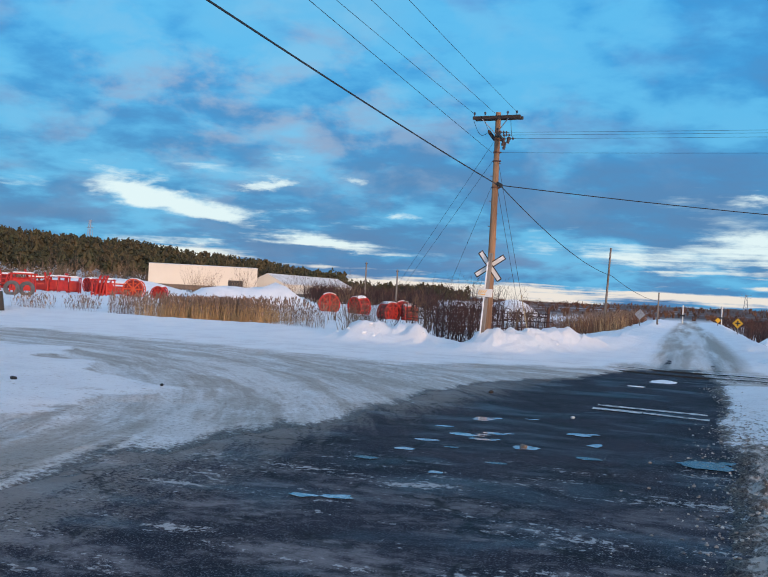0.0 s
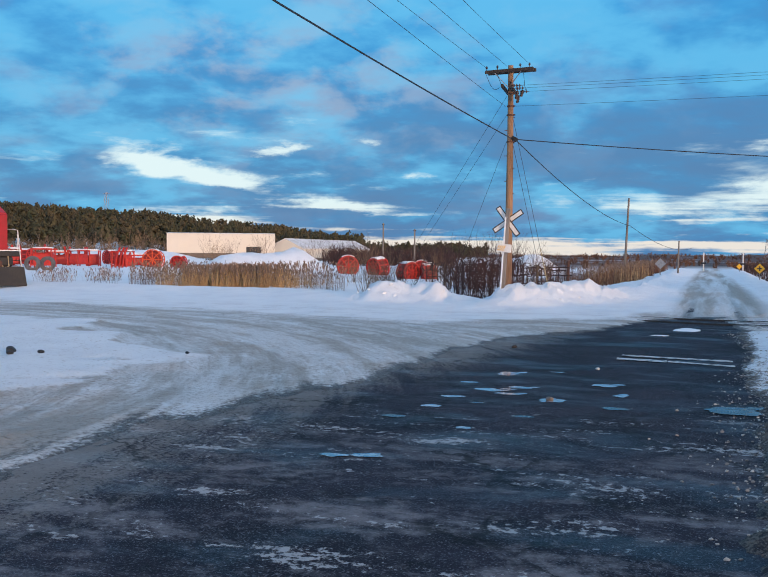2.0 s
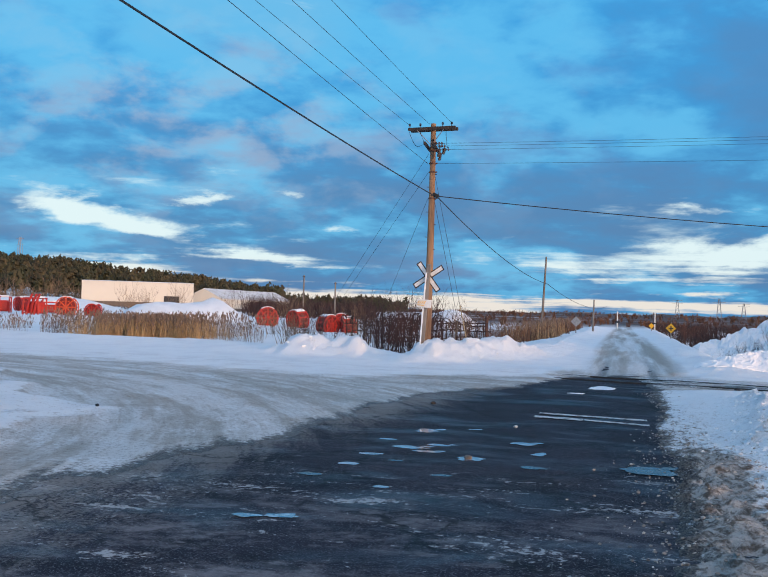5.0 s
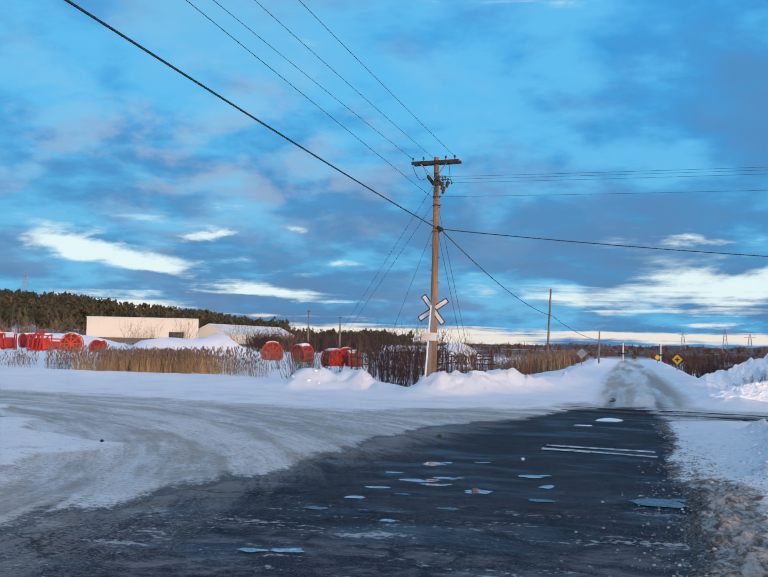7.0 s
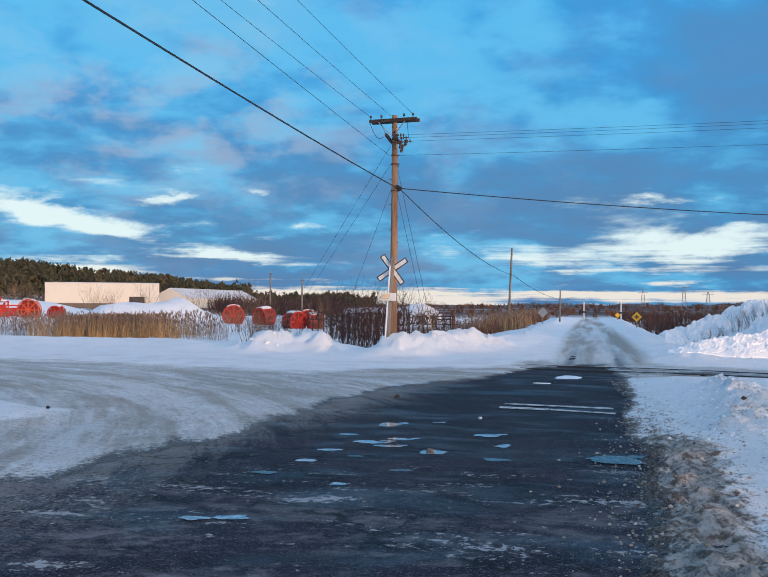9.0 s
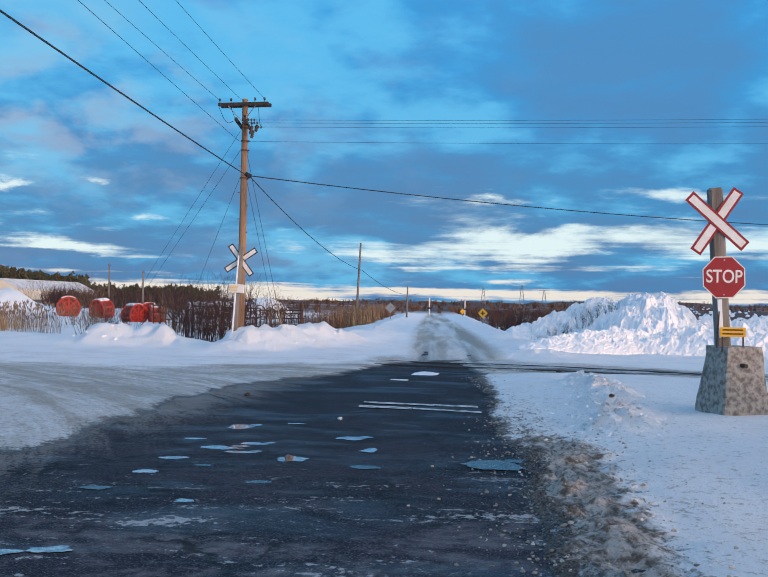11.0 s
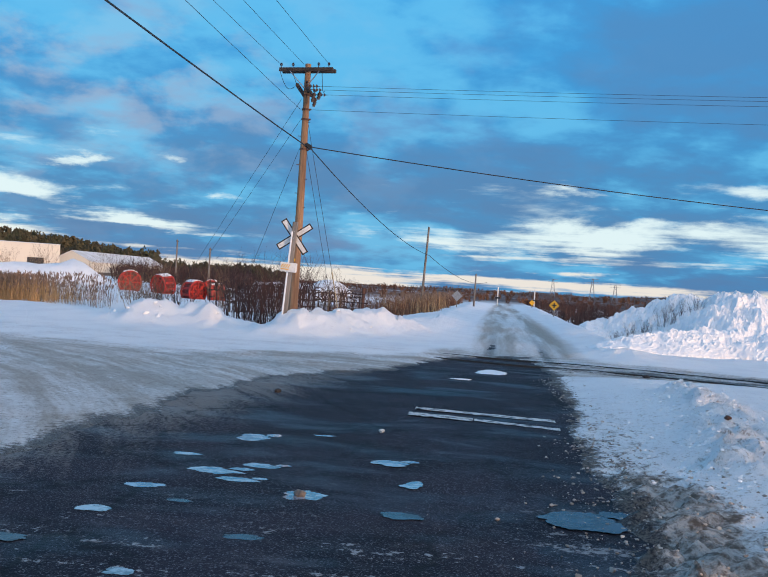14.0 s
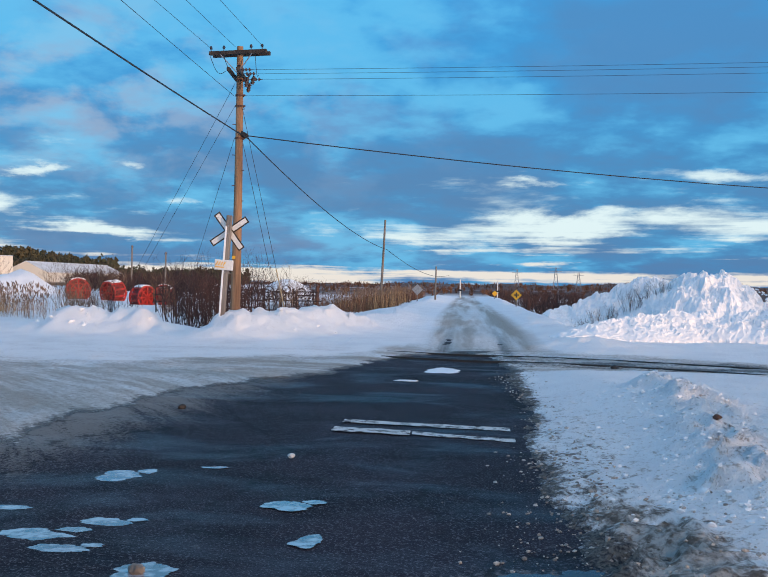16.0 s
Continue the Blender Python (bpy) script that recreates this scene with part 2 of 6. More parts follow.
def ground_material():
    """Snow over the land; where it is thin and driven on it turns to grey and brown ice with tyre streaks."""
    m = bpy.data.materials.new("snow_and_packed_ice")
    m.use_nodes = True
    t = m.node_tree
    b = t.nodes["Principled BSDF"]
    g = t.nodes.new("ShaderNodeNewGeometry").outputs["Position"]
    sep = t.nodes.new("ShaderNodeSeparateXYZ")
    t.links.new(g, sep.inputs[0])
    x, y = Val(t, sep.outputs[0]), Val(t, sep.outputs[1])
    at = t.nodes.new("ShaderNodeAttribute")
    at.attribute_name = "cover"
    c = t.nodes.new("ShaderNodeSeparateColor")
    t.links.new(at.outputs["Color"], c.inputs[0])
    packed, slush, edge = (Val(t, c.outputs[k]) for k in range(3))
    scrub = Val(t, at.outputs["Alpha"])
    # tyre streaks, broad and fine: round the bend, along the side road, along the main road
    dx, dy = x + 22.0, y - 5.0
    r = (dx * dx + dy * dy).op("SQRT")
    turn = dy.op("ARCTAN2", dx) * 16.0
    bend = noise_val(t, combine(t, r * 1.15, turn * 0.13, 0.0), 1.0, 5, 0.60, 0.3) * 0.62 + noise_val(t, combine(t, r * 5.0, turn * 0.5, 3.0), 1.0, 5, 0.70, 0.3) * 0.38
    run = y + x * 0.22
    across = noise_val(t, combine(t, x * 0.16, run * 1.3, 4.0), 1.0, 5, 0.62, 0.4) * 0.55 + noise_val(t, combine(t, x * 0.7, run * 4.2, 1.0), 1.0, 6, 0.72, 0.5) * 0.45
    along = noise_val(t, combine(t, x * 0.75, y * 0.03, 7.0), 1.0, 5, 0.62, 0.25)
    use_a = run.smooth(19.0, 23.5)
    use_l = x.smooth(-4.0, -1.5) * ((y + x * 0.3 - 27.0).op("ABSOLUTE").smooth(3.0, 6.0))
    s = bend + (across - bend) * use_a
    s = s + (along - s) * use_l
    n1, n2, n3 = noise_val(t, g, 0.8, 5), noise_val(t, g, 7.0, 6, 0.65), noise_val(t, g, 45.0, 4, 0.6)
    n5 = noise_val(t, g, 17.0, 6, 0.72)
    lane = y.smooth(27.5, 31.0)
    s = s * 0.68 + noise_val(t, g, 1.1, 6, 0.7) * 0.16 + n5 * 0.16
    s = s + (along - s) * lane * 0.85
    clean = mix_col(t, n1.smooth(0.4, 0.7), (0.91, 0.92, 0.93), (0.84, 0.85, 0.87))
    # crumbs of grit on the snow, thickest beside the asphalt
    near = y.smooth(26.0, 14.0)
    beside = x.smooth(4.0, 0.9) * x.smooth(0.0, 0.6)
    clean = mix_col(t, (n2 * 0.4 + n5 * 0.6 + beside * near * 0.030).smooth(0.55, 0.62) * (near * 0.55 + 0.15), clean, (0.42, 0.37, 0.32))
    clean = mix_col(t, (n3 + beside * 0.02).smooth(0.63, 0.70) * near * 0.6, clean, (0.20, 0.175, 0.15))
    ice = mix_col(t, s.smooth(0.43, 0.57), (0.74, 0.725, 0.71), (0.43, 0.375, 0.32))
    ice = mix_col(t, (s * 0.7 + n1 * 0.3 + n5 * 0.25).smooth(0.585, 0.50) * 0.85, ice, (0.86, 0.87, 0.88))
    ice = mix_col(t, (n5 * 0.6 + n3 * 0.4).smooth(0.52, 0.60) * 0.62, ice, (0.20, 0.17, 0.145))
    col = mix_col(t, (packed * 1.35 + ((n1 - 0.5) * 0.5 + (n5 - 0.5) * 0.7) * (lane * -0.85 + 1.0) + (s - 0.5) * 0.7).smooth(0.25, 0.75), clean, ice)
    mud = mix_col(t, (n2 * 0.55 + n5 * 0.45).smooth(0.42, 0.60), (0.56, 0.52, 0.48), (0.13, 0.105, 0.085))
    col = mix_col(t, (slush + (n2 - 0.5) * 1.0 + (n5 - 0.5) * 0.7).smooth(0.32, 0.68), col, mud)
    grit = mix_col(t, (n3 * 0.6 + n2 * 0.4).smooth(0.42, 0.60), (0.036, 0.030, 0.034), (0.19, 0.165, 0.14))
    col = mix_col(t, (edge + ((s - 0.5) * 2.2 + (n2 - 0.5) * 0.8 + (n5 - 0.5) * 0.9) * (y.smooth(32.0, 26.0) * 0.75 + 0.25)).smooth(0.42, 0.82), col, grit)
    # leafless scrub over the far land, with snowy clearings
    open_land = noise_val(t, combine(t, x * 0.006, y * 0.012, 3.0), 1.0, 6, 0.65)
    bush = mix_col(t, noise_val(t, combine(t, x * 0.05, y * 0.03, 9.0), 1.0, 6, 0.75).smooth(0.40, 0.62), (0.145, 0.070, 0.045), (0.060, 0.040, 0.035))
    bush = mix_col(t, open_land.smooth(0.55, 0.62) * 0.6, bush, (0.62, 0.58, 0.58))
    col = mix_col(t, scrub, col, bush)
    t.links.new(col, b.inputs["Base Color"])
    t.links.new((packed * -0.30 + n2 * 0.2 + 0.68).sock, b.inputs["Roughness"])
    b.inputs["Specular IOR Level"].default_value = 0.3
    bp = t.nodes.new("ShaderNodeBump")
    bp.inputs["Strength"].default_value, bp.inputs["Distance"].default_value = 1.0, 0.075
    t.links.new((s * packed * 0.9 + n2 * 0.6 + n5 * 0.6 + n3 * 0.2).sock, bp.inputs["Height"])
    t.links.new(bp.outputs[0], b.inputs["Normal"])
    return m


def asphalt_material():
    """Old worn asphalt: dark, patched, with cracks, grit, wet films and dusty ice."""
    m = bpy.data.materials.new("worn_wet_asphalt")
    m.use_nodes = True
    t = m.node_tree
    b = t.nodes["Principled BSDF"]
    g = t.nodes.new("ShaderNodeNewGeometry").outputs["Position"]
    sep = t.nodes.new("ShaderNodeSeparateXYZ")
    t.links.new(g, sep.inputs[0])
    x, y = Val(t, sep.outputs[0]), Val(t, sep.outputs[1])
    n1, n2, n3 = noise_val(t, g, 0.7, 5, 0.6), noise_val(t, g, 5.0, 6, 0.68), noise_val(t, g, 60.0, 3)
    wide = noise_val(t, combine(t, x * 0.55, y * 1.5, 2.0), 1.0, 6, 0.66, 0.5)
    col = mix_col(t, n1.smooth(0.38, 0.62), (0.022, 0.017, 0.026), (0.008, 0.006, 0.011))
    col = mix_col(t, n2.smooth(0.52, 0.74) * 0.6, col, (0.052, 0.050, 0.060))
    n4 = noise_val(t, g, 24.0, 4, 0.7)
    col = mix_col(t, n4.smooth(0.56, 0.66) * 0.5, col, (0.070, 0.070, 0.085))
    col = mix_col(t, n3.smooth(0.56, 0.64) * 0.75, col, (0.155, 0.155, 0.175))
    col = mix_col(t, n4.smooth(0.42, 0.34) * 0.6, col, (0.008, 0.008, 0.009))
    dust = (wide * 0.7 + n2 * 0.45).smooth(0.54, 0.72) * y.smooth(11.5, 6.0)
    col = mix_col(t, dust * (n4 * 0.9 + 0.25), col, (0.24, 0.22, 0.225))
    # belts of frozen crumbs lying across the lane
    belt = ((((y - 9.1 - x * 0.12) / 0.35).op("POWER", 2.0)) * -1.0).op("EXPONENT") + ((((y - 7.3 + x * 0.1) / 0.3).op("POWER", 2.0)) * -1.0).op("EXPONENT") * 0.7
    crumbs = (noise_val(t, combine(t, x * 0.8, y * 2.2, 5.0), 1.0, 4, 0.6) * 0.6 + noise_val(t, g, 13.0, 4, 0.7) * 0.55 + belt * 0.055).smooth(0.66, 0.71) * y.smooth(13.0, 9.0)
    col = mix_col(t, crumbs * 0.75, col, (0.50, 0.50, 0.50))
    dx, dy = x + 22.0, y - 5.0
    sweep = noise_val(t, combine(t, (dx * dx + dy * dy).op("SQRT") * 2.2, dy.op("ARCTAN2", dx) * 5.0, 0.0), 1.0, 7, 0.72, 0.5)
    bow = (dy.op("ARCTAN2", dx) - 0.1).op("MAXIMUM", 0.0)
    rim = ((dx * dx + dy * dy).op("SQRT") - 17.0 - bow * bow * 20.0).smooth(2.6, -0.2)
    col = mix_col(t, (sweep * 0.5 + n4 * 0.5 + rim * 0.15).smooth(0.56, 0.65) * (rim * 0.7), col, (0.28, 0.25, 0.225))
    vor = t.nodes.new("ShaderNodeTexVoronoi")
    vor.feature = "DISTANCE_TO_EDGE"
    vor.inputs["Scale"].default_value = 0.55
    t.links.new(combine(t, x + n1 * 1.5, y + n2 * 0.8, 0.0), vor.inputs["Vector"])
    crack = Val(t, vor.outputs["Distance"]).smooth(0.022, 0.004) * n1.smooth(0.42, 0.55)
    col = mix_col(t, crack * 0.8, col, (0.006, 0.006, 0.007))
    t.links.new(col, b.inputs["Base Color"])
    wet = noise_val(t, combine(t, x * 0.6, y * 1.0, 9.0), 1.0, 5, 0.6, 0.4).smooth(0.45, 0.66)
    t.links.new((n2 * 0.25 - wet * 0.36 + crumbs * 0.4 + 0.72).op("MAXIMUM", 0.16).sock, b.inputs["Roughness"])
    b.inputs["Specular IOR Level"].default_value = 0.20
    bp = t.nodes.new("ShaderNodeBump")
    bp.inputs["Strength"].default_value, bp.inputs["Distance"].default_value = 0.75, 0.015
    t.links.new((n2 * 0.5 + n4 * 0.5 + n3 * 0.45 + crumbs * 0.3 - wet * 0.2).sock, bp.inputs["Height"])
    t.links.new(bp.outputs[0], b.inputs["Normal"])
    return m


M_GROUND, M_ASPHALT = ground_material(), asphalt_material()


def water_material(name, skin, deep, coat):
    m = bpy.data.materials.new(name)
    m.use_nodes = True
    t = m.node_tree
    b = t.nodes["Principled BSDF"]
    g = t.nodes.new("ShaderNodeNewGeometry").outputs["Position"]
    n = noise_val(t, g, 7.0, 5, 0.6)
    t.links.new(mix_col(t, n.smooth(0.4, 0.6), skin, deep), b.inputs["Base Color"])
    t.links.new((n * 0.25 + (0.05 if coat else 0.14)).sock, b.inputs["Roughness"])
    b.inputs["IOR"].default_value = 1.4
    b.inputs["Coat Weight"].default_value = coat
    return m


M_WATER = water_material("frozen_meltwater", (0.40, 0.43, 0.48), (0.12, 0.13, 0.16), 0.5)
M_WET = water_material("dark_meltwater", (0.05, 0.055, 0.07), (0.025, 0.026, 0.034), 0.0)


# ---------------------------------------------------------------- mesh helpers
def mesh_object(name, bm, mat, smooth=False):
    me = bpy.data.meshes.new(name)
    bm.to_mesh(me)
    bm.free()
    if smooth:
        for p in me.polygons:
            p.use_smooth = True
    me.materials.append(mat)
    return new(name, me)


def part(name, bm, mat, parent, label="", smooth=False):
    ob = mesh_object(name, bm, mat, smooth)
    ob.parent = parent
    if label:
        ob["label"] = label
    return ob


def thing(name, at, label, category, group="", kind=""):
    ob = new(name)
    ob.empty_display_size = 0.2
    ob.location = at
    return tagged(ob, label, category, group, kind)


def box(bm, size, at, turn=None, bevel=0.0):
    m = Matrix.Translation(at)
    if turn is not None:
        m = m @ turn
    made = bmesh.ops.create_cube(bm, size=1.0, matrix=m @ Matrix.Diagonal((*size, 1)))
    if bevel:
        edges = list({e for v in made["verts"] for e in v.link_edges})
        bmesh.ops.bevel(bm, geom=edges, offset=bevel, segments=1, affect="EDGES")
    return bm


def tube(bm, pts, radii, sides=8, caps=True):
    """A tapered round bar through the points."""
    rings = []
    pts = [Vector(p) for p in pts]
    for k, p in enumerate(pts):
        d = (pts[min(k + 1, len(pts) - 1)] - pts[max(k - 1, 0)]).normalized()
        side = d.cross(Vector((0, 0, 1)))
        if abs(d.z) > 0.9:
            side = Vector((0, 1, 0)).cross(d)
        side.normalize()
        up = side.cross(d)
        rad = radii[k] if isinstance(radii, (list, tuple)) else radii
        rings.append([bm.verts.new(p + (side * math.cos(a) + up * math.sin(a)) * rad)
                      for a in (2 * math.pi * j / sides for j in range(sides))])
    for a, b in zip(rings, rings[1:]):
        for j in range(sides):
            bm.faces.new((a[j], a[(j + 1) % sides], b[(j + 1) % sides], b[j]))
    if caps:
        bm.faces.new(rings[0][::-1])
        bm.faces.new(rings[-1])
    return bm


def prism(bm, outline, depth, m=Matrix()):
    """A flat plate: the outline in x, z, as thick as depth in y."""
    front = [bm.verts.new(m @ Vector((px, 0, pz))) for px, pz in outline]
    back = [bm.verts.new(m @ Vector((px, depth, pz))) for px, pz in outline]
    bm.faces.new(front)
    bm.faces.new(back[::-1])
    n = len(outline)
    for k in range(n):
        bm.faces.new((front[k], back[k], back[(k + 1) % n], front[(k + 1) % n]))
    return bm


def ring(bm, radius, thick, wide, m=Matrix(), seg=24):
    """A hoop about the y axis, wide along y."""
    rows = []
    for k in range(seg):
        a = 2 * math.pi * k / seg
        rows.append([bm.verts.new(m @ Vector((math.cos(a) * r, w, math.sin(a) * r)))
                     for r, w in ((radius, -wide / 2), (radius, wide / 2), (radius - thick, wide / 2), (radius - thick, -wide / 2))])
    for k in range(seg):
        a, b = rows[k], rows[(k + 1) % seg]
        for j in range(4):
            bm.faces.new((a[j], a[(j + 1) % 4], b[(j + 1) % 4], b[j]))
    return bm


def strips(name, mat, verts, faces):
    me = bpy.data.meshes.new(name)
    me.from_pydata(verts, [], faces)
    me.materials.append(mat)
    return new(name, me)


# smooth lattice noise for the lie of the land
LATTICE = np.random.RandomState(5).rand(256, 256)


def lattice_noise(px, py):
    ix, iy = np.floor(px).astype(int), np.floor(py).astype(int)
    fx, fy = px - ix, py - iy
    fx, fy = fx * fx * (3 - 2 * fx), fy * fy * (3 - 2 * fy)
    a, b = LATTICE[ix % 256, iy % 256], LATTICE[(ix + 1) % 256, iy % 256]
    c, d = LATTICE[ix % 256, (iy + 1) % 256], LATTICE[(ix + 1) % 256, (iy + 1) % 256]
    return (a * (1 - fx) + b * fx) * (1 - fy) + (c * (1 - fx) + d * fx) * fy - 0.5


def fbm(px, py, octaves=4, gain=0.5):
    total, amp = 0.0, 1.0
    for k in range(octaves):
        total = total + amp * lattice_noise(px * 2 ** k + 17.3 * k, py * 2 ** k + 5.1 * k)
        amp *= gain
    return total


def broken(px, py, size):
    """Tilted facets of broken snow blocks, about -0.5 to 0.5."""
    u, v = np.asarray(px) / size, np.asarray(py) / size
    iu, iv = np.floor(u).astype(int), np.floor(v).astype(int)
    best, val = np.full(np.shape(u), 9.0), np.zeros(np.shape(u))
    for du, dv in [(i, j) for i in (-1, 0, 1) for j in (-1, 0, 1)]:
        a, b = (iu + du) % 256, (iv + dv) % 256
        eu, ev = u - (iu + du + LATTICE[a, b]), v - (iv + dv + LATTICE[b, a])
        d = eu * eu + ev * ev
        lean = eu * (LATTICE[(a + 71) % 256, b] - 0.5) + ev * (LATTICE[a, (b + 37) % 256] - 0.5)
        val = np.where(d < best, LATTICE[(a + 29) % 256, (b + 11) % 256] - 0.5 + lean, val)
        best = np.minimum(d, best)
    return val


def step01(v, a, b):
    q = np.clip((v - a) / (b - a), 0, 1)
    return q * q * (3 - 2 * q)


def near_line(px, py, pts):
    """Distance to a polyline, and how far along it (0 to 1)."""
    best, along = np.full(np.shape(px), 1e9), np.zeros(np.shape(px))
    n = len(pts) - 1
    for k in range(n):
        (ax, ay), (bx, by) = pts[k], pts[k + 1]
        u = np.clip(((px - ax) * (bx - ax) + (py - ay) * (by - ay)) / ((bx - ax) ** 2 + (by - ay) ** 2), 0, 1)
        d = np.hypot(px - ax - u * (bx - ax), py - ay - u * (by - ay))
        closer = d < best
        best, along = np.where(closer, d, best), np.where(closer, (k + u) / n, along)
    return best, along


# ---------------------------------------------------------------- ground, road
SKY_AZ = [-60, -40, -36, -32.5, -29, -25, -21.8, -17, -13, -10, 40]      # the wooded hill's outline: bearing and height, degrees
SKY_EL = [2.9, 2.7, 2.45, 2.35, 1.9, 1.6, 1.0, 0.6, 0.3, 0.0, 0.0]
HEAPS = [(-50.5, 97.2, 1.95, 3.0), (-46.3, 99.3, 1.75, 2.6), (-43.4, 100.6, 1.9, 2.2), (-98, 138, 2.1, 9.0), (-86, 140, 1.8, 7.0), (-17.0, 99.0, 2.1, 2.6)]
TRACK = [(-60, 49), (-33, 40.3), (-12, 31.6), (0, 27.0), (3.2, 26.1), (6, 24.6), (12, 20.6)]
PLOUGHED = [(2.05, 12.6), (2.4, 14.5), (2.7, 16.6), (2.95, 18.5), (2.9, 20.2)]                # ploughed ridge beside the road
HEAP = [(4.9, 51.5, 0.1), (6.3, 51.8, 1.45), (8.2, 51.6, 2.5), (9.3, 49.5, 2.35), (10.1, 45.4, 2.65), (11.8, 44.8, 1.8), (14, 45.5, 1.6), (22, 47, 1.5)]
LOW_BANK = [(3.3, 34.2, 0.15), (5, 35, 0.75), (7, 36, 0.85), (9, 35.6, 0.95), (13, 34.4, 0.9), (20, 32.5, 0.7)]


def lie_of_land(px, py):
    """Height of the snow, and how packed, slushy and gritty it is."""
    px, py = np.asarray(px, float), np.asarray(py, float)
    wob = fbm(px * 0.9, py * 0.5, 4) * 0.6
    # the bare asphalt: its two borders as functions of y
    left = np.interp(py, [-60, 0, 6, 8.5, 10.3, 12.3, 15.8, 18, 20, 21.2, 23.2, 26.9, 29.5], [-4.6, -4.7, -4.9, -5.1, -4.8, -4.35, -4.2, -4.15, -3.8, -3.3, -2.0, -1.3, 0.2])
    right = np.interp(py, [-60, 0, 6, 9, 11, 12.4, 14.6, 20.7, 25, 28, 29.5], [0.5, 0.55, 0.65, 0.8, 0.9, 0.85, 0.82, 0.9, 0.98, 0.75, 0.3])
    rr, tt = np.hypot(px + 22, py - 5), np.arctan2(py - 5, px + 22)
    lick = fbm(rr * 2.2, tt * 5.0, 4, 0.6) * step01(25 - py, 0, 6) + fbm(px * 0.35, (py + 0.22 * px) * 2.2, 4, 0.6) * step01(py, 19, 25)
    d_l, d_r = left - px + wob * 0.4 + lick * 0.5, px - right + wob * 0.2 + 0.16 * fbm(px * 2.2, py * 2.2, 3)
    d = np.maximum(d_l, d_r)
    d = np.where(py > 28.2 + 1.8 * fbm(px * 0.9, py * 0.22, 3, 0.5), np.maximum(d, 0.3), d)
    h = 0.035 * np.tanh(d / 0.35)
    # right of the road: deeper snow with a ploughed ridge
    deep = step01(d_r, 0.25, 1.5) * step01(py, 6, 12) * (1 - step01(py, 22.5, 24.5))
    h = h + 0.13 * deep
    dist, u = near_line(px, py, PLOUGHED)
    rough = fbm(px * 2.5, py * 2.5, 4, 0.6)
    crest = np.exp(-(dist / 0.45) ** 2) * step01(u, 0.0, 0.15)
    h = h + crest * (0.06 + 0.07 * u + 0.12 * rough + 0.14 * broken(px, py, 0.20) + 0.09 * broken(px, py, 0.09))
    slush = np.exp(-((d_r - 0.35) / 0.5) ** 2) * (1 - 0.6 * step01(py, 11.5, 14)) * (1 - 0.6 * step01(py, 15, 22)) * step01(d_r, -0.3, 0.05)
    slush = np.maximum(slush, 0.30 * crest)
    h = h + slush * (0.05 + 0.12 * rough + 0.09 * broken(px, py, 0.17) + 0.06 * broken(px, py, 0.08))
    # left: islet of clean snow inside the bend
    shore = np.interp(py, [-60, 8.2, 11, 13.5, 16.8, 20.4, 21.8, 23, 26], [-7.0, -7.1, -7.4, -8.2, -11.0, -15.2, -18.7, -24, -60])
    isle = step01(shore - px + 2.6 * fbm(px * 0.35, py * 0.35, 5, 0.6), -0.9, 1.3) * (px < 0)
    h = h + 0.07 * isle
    # banks beyond the side road
    def bank(pts, wide, high, lump, fine=1.0):
        dd, uu = near_line(px, py, pts)
        ends = step01(uu, 0.0, 0.08) * (1 - step01(uu, 0.92, 1.0))
        blocks = 0.18 * broken(px, py, 0.55) + 0.09 * broken(px + 3, py, 0.24) + 0.10 * fbm(px * 3.3, py * 3.3, 3, 0.6)
        return np.exp(-(dd / wide) ** 2) * (high + lump * fbm(px * 0.8, py * 0.8, 4, 0.6) + fine * blocks) * (0.45 + 0.55 * ends)
    banks = bank([(-12.0, 33.8), (-10.6, 34.0), (-8.9, 34.2)], 1.2, 0.74, 0.2)
    banks = np.maximum(banks, bank([(-6.6, 32.0), (-5.9, 33.2), (-5.1, 35.0), (-4.4, 37.3), (-3.7, 39.5)], 1.05, 0.62, 0.3))
    banks = np.maximum(banks, bank([(-4.3, 38), (-4.0, 41), (-3.7, 50), (-3.4, 70), (-3.2, 95), (-2.8, 130)], 1.5, 0.30, 0.15, 0.3))
    banks = np.maximum(banks, bank([(-60, 44), (-34, 40.5), (-24, 38.2), (-17, 37.4), (-14, 35.6), (-12.2, 34.6)], 2.0, 0.24, 0.05, 0.05))
    banks = np.maximum(banks, bank([(-9.4, 34.4), (-8.2, 33.2), (-6.6, 32.2)], 0.8, 0.20, 0.1, 0.5))
    banks = np.maximum(banks, bank([(3.4, 29.5), (3.2, 34), (3.2, 45), (3.2, 70), (3.3, 130)], 1.2, 0.18, 0.15, 0.3))
    h = h + banks
    # ditch and rough field beyond the banks
    field = step01(py - np.interp(px, [-60, -24, -17, -12, -9, -3], [47, 40.2, 39.2, 36.6, 36.2, 46]), 0, 3) * (px < -3.2)
    h = h - 0.15 * field + field * 0.25 * fbm(px * 0.15, py * 0.15, 3)
    ditch = step01(px, 3.6, 5.2) * step01(py, 36, 44)
    h = h - 0.5 * ditch
    # wheel ruts of the snowy road past the crossing
    road2 = step01(py, 26, 31) * (np.abs(px - 0.5) < 4)
    h = h - road2 * 0.03 * (np.exp(-((px + 0.35) / 0.28) ** 2) + np.exp(-((px - 1.15) / 0.28) ** 2))
    h = h + step01(d, 0.1, 1.0) * 0.03 * fbm(px * 1.6, py * 1.6, 4, 0.6)
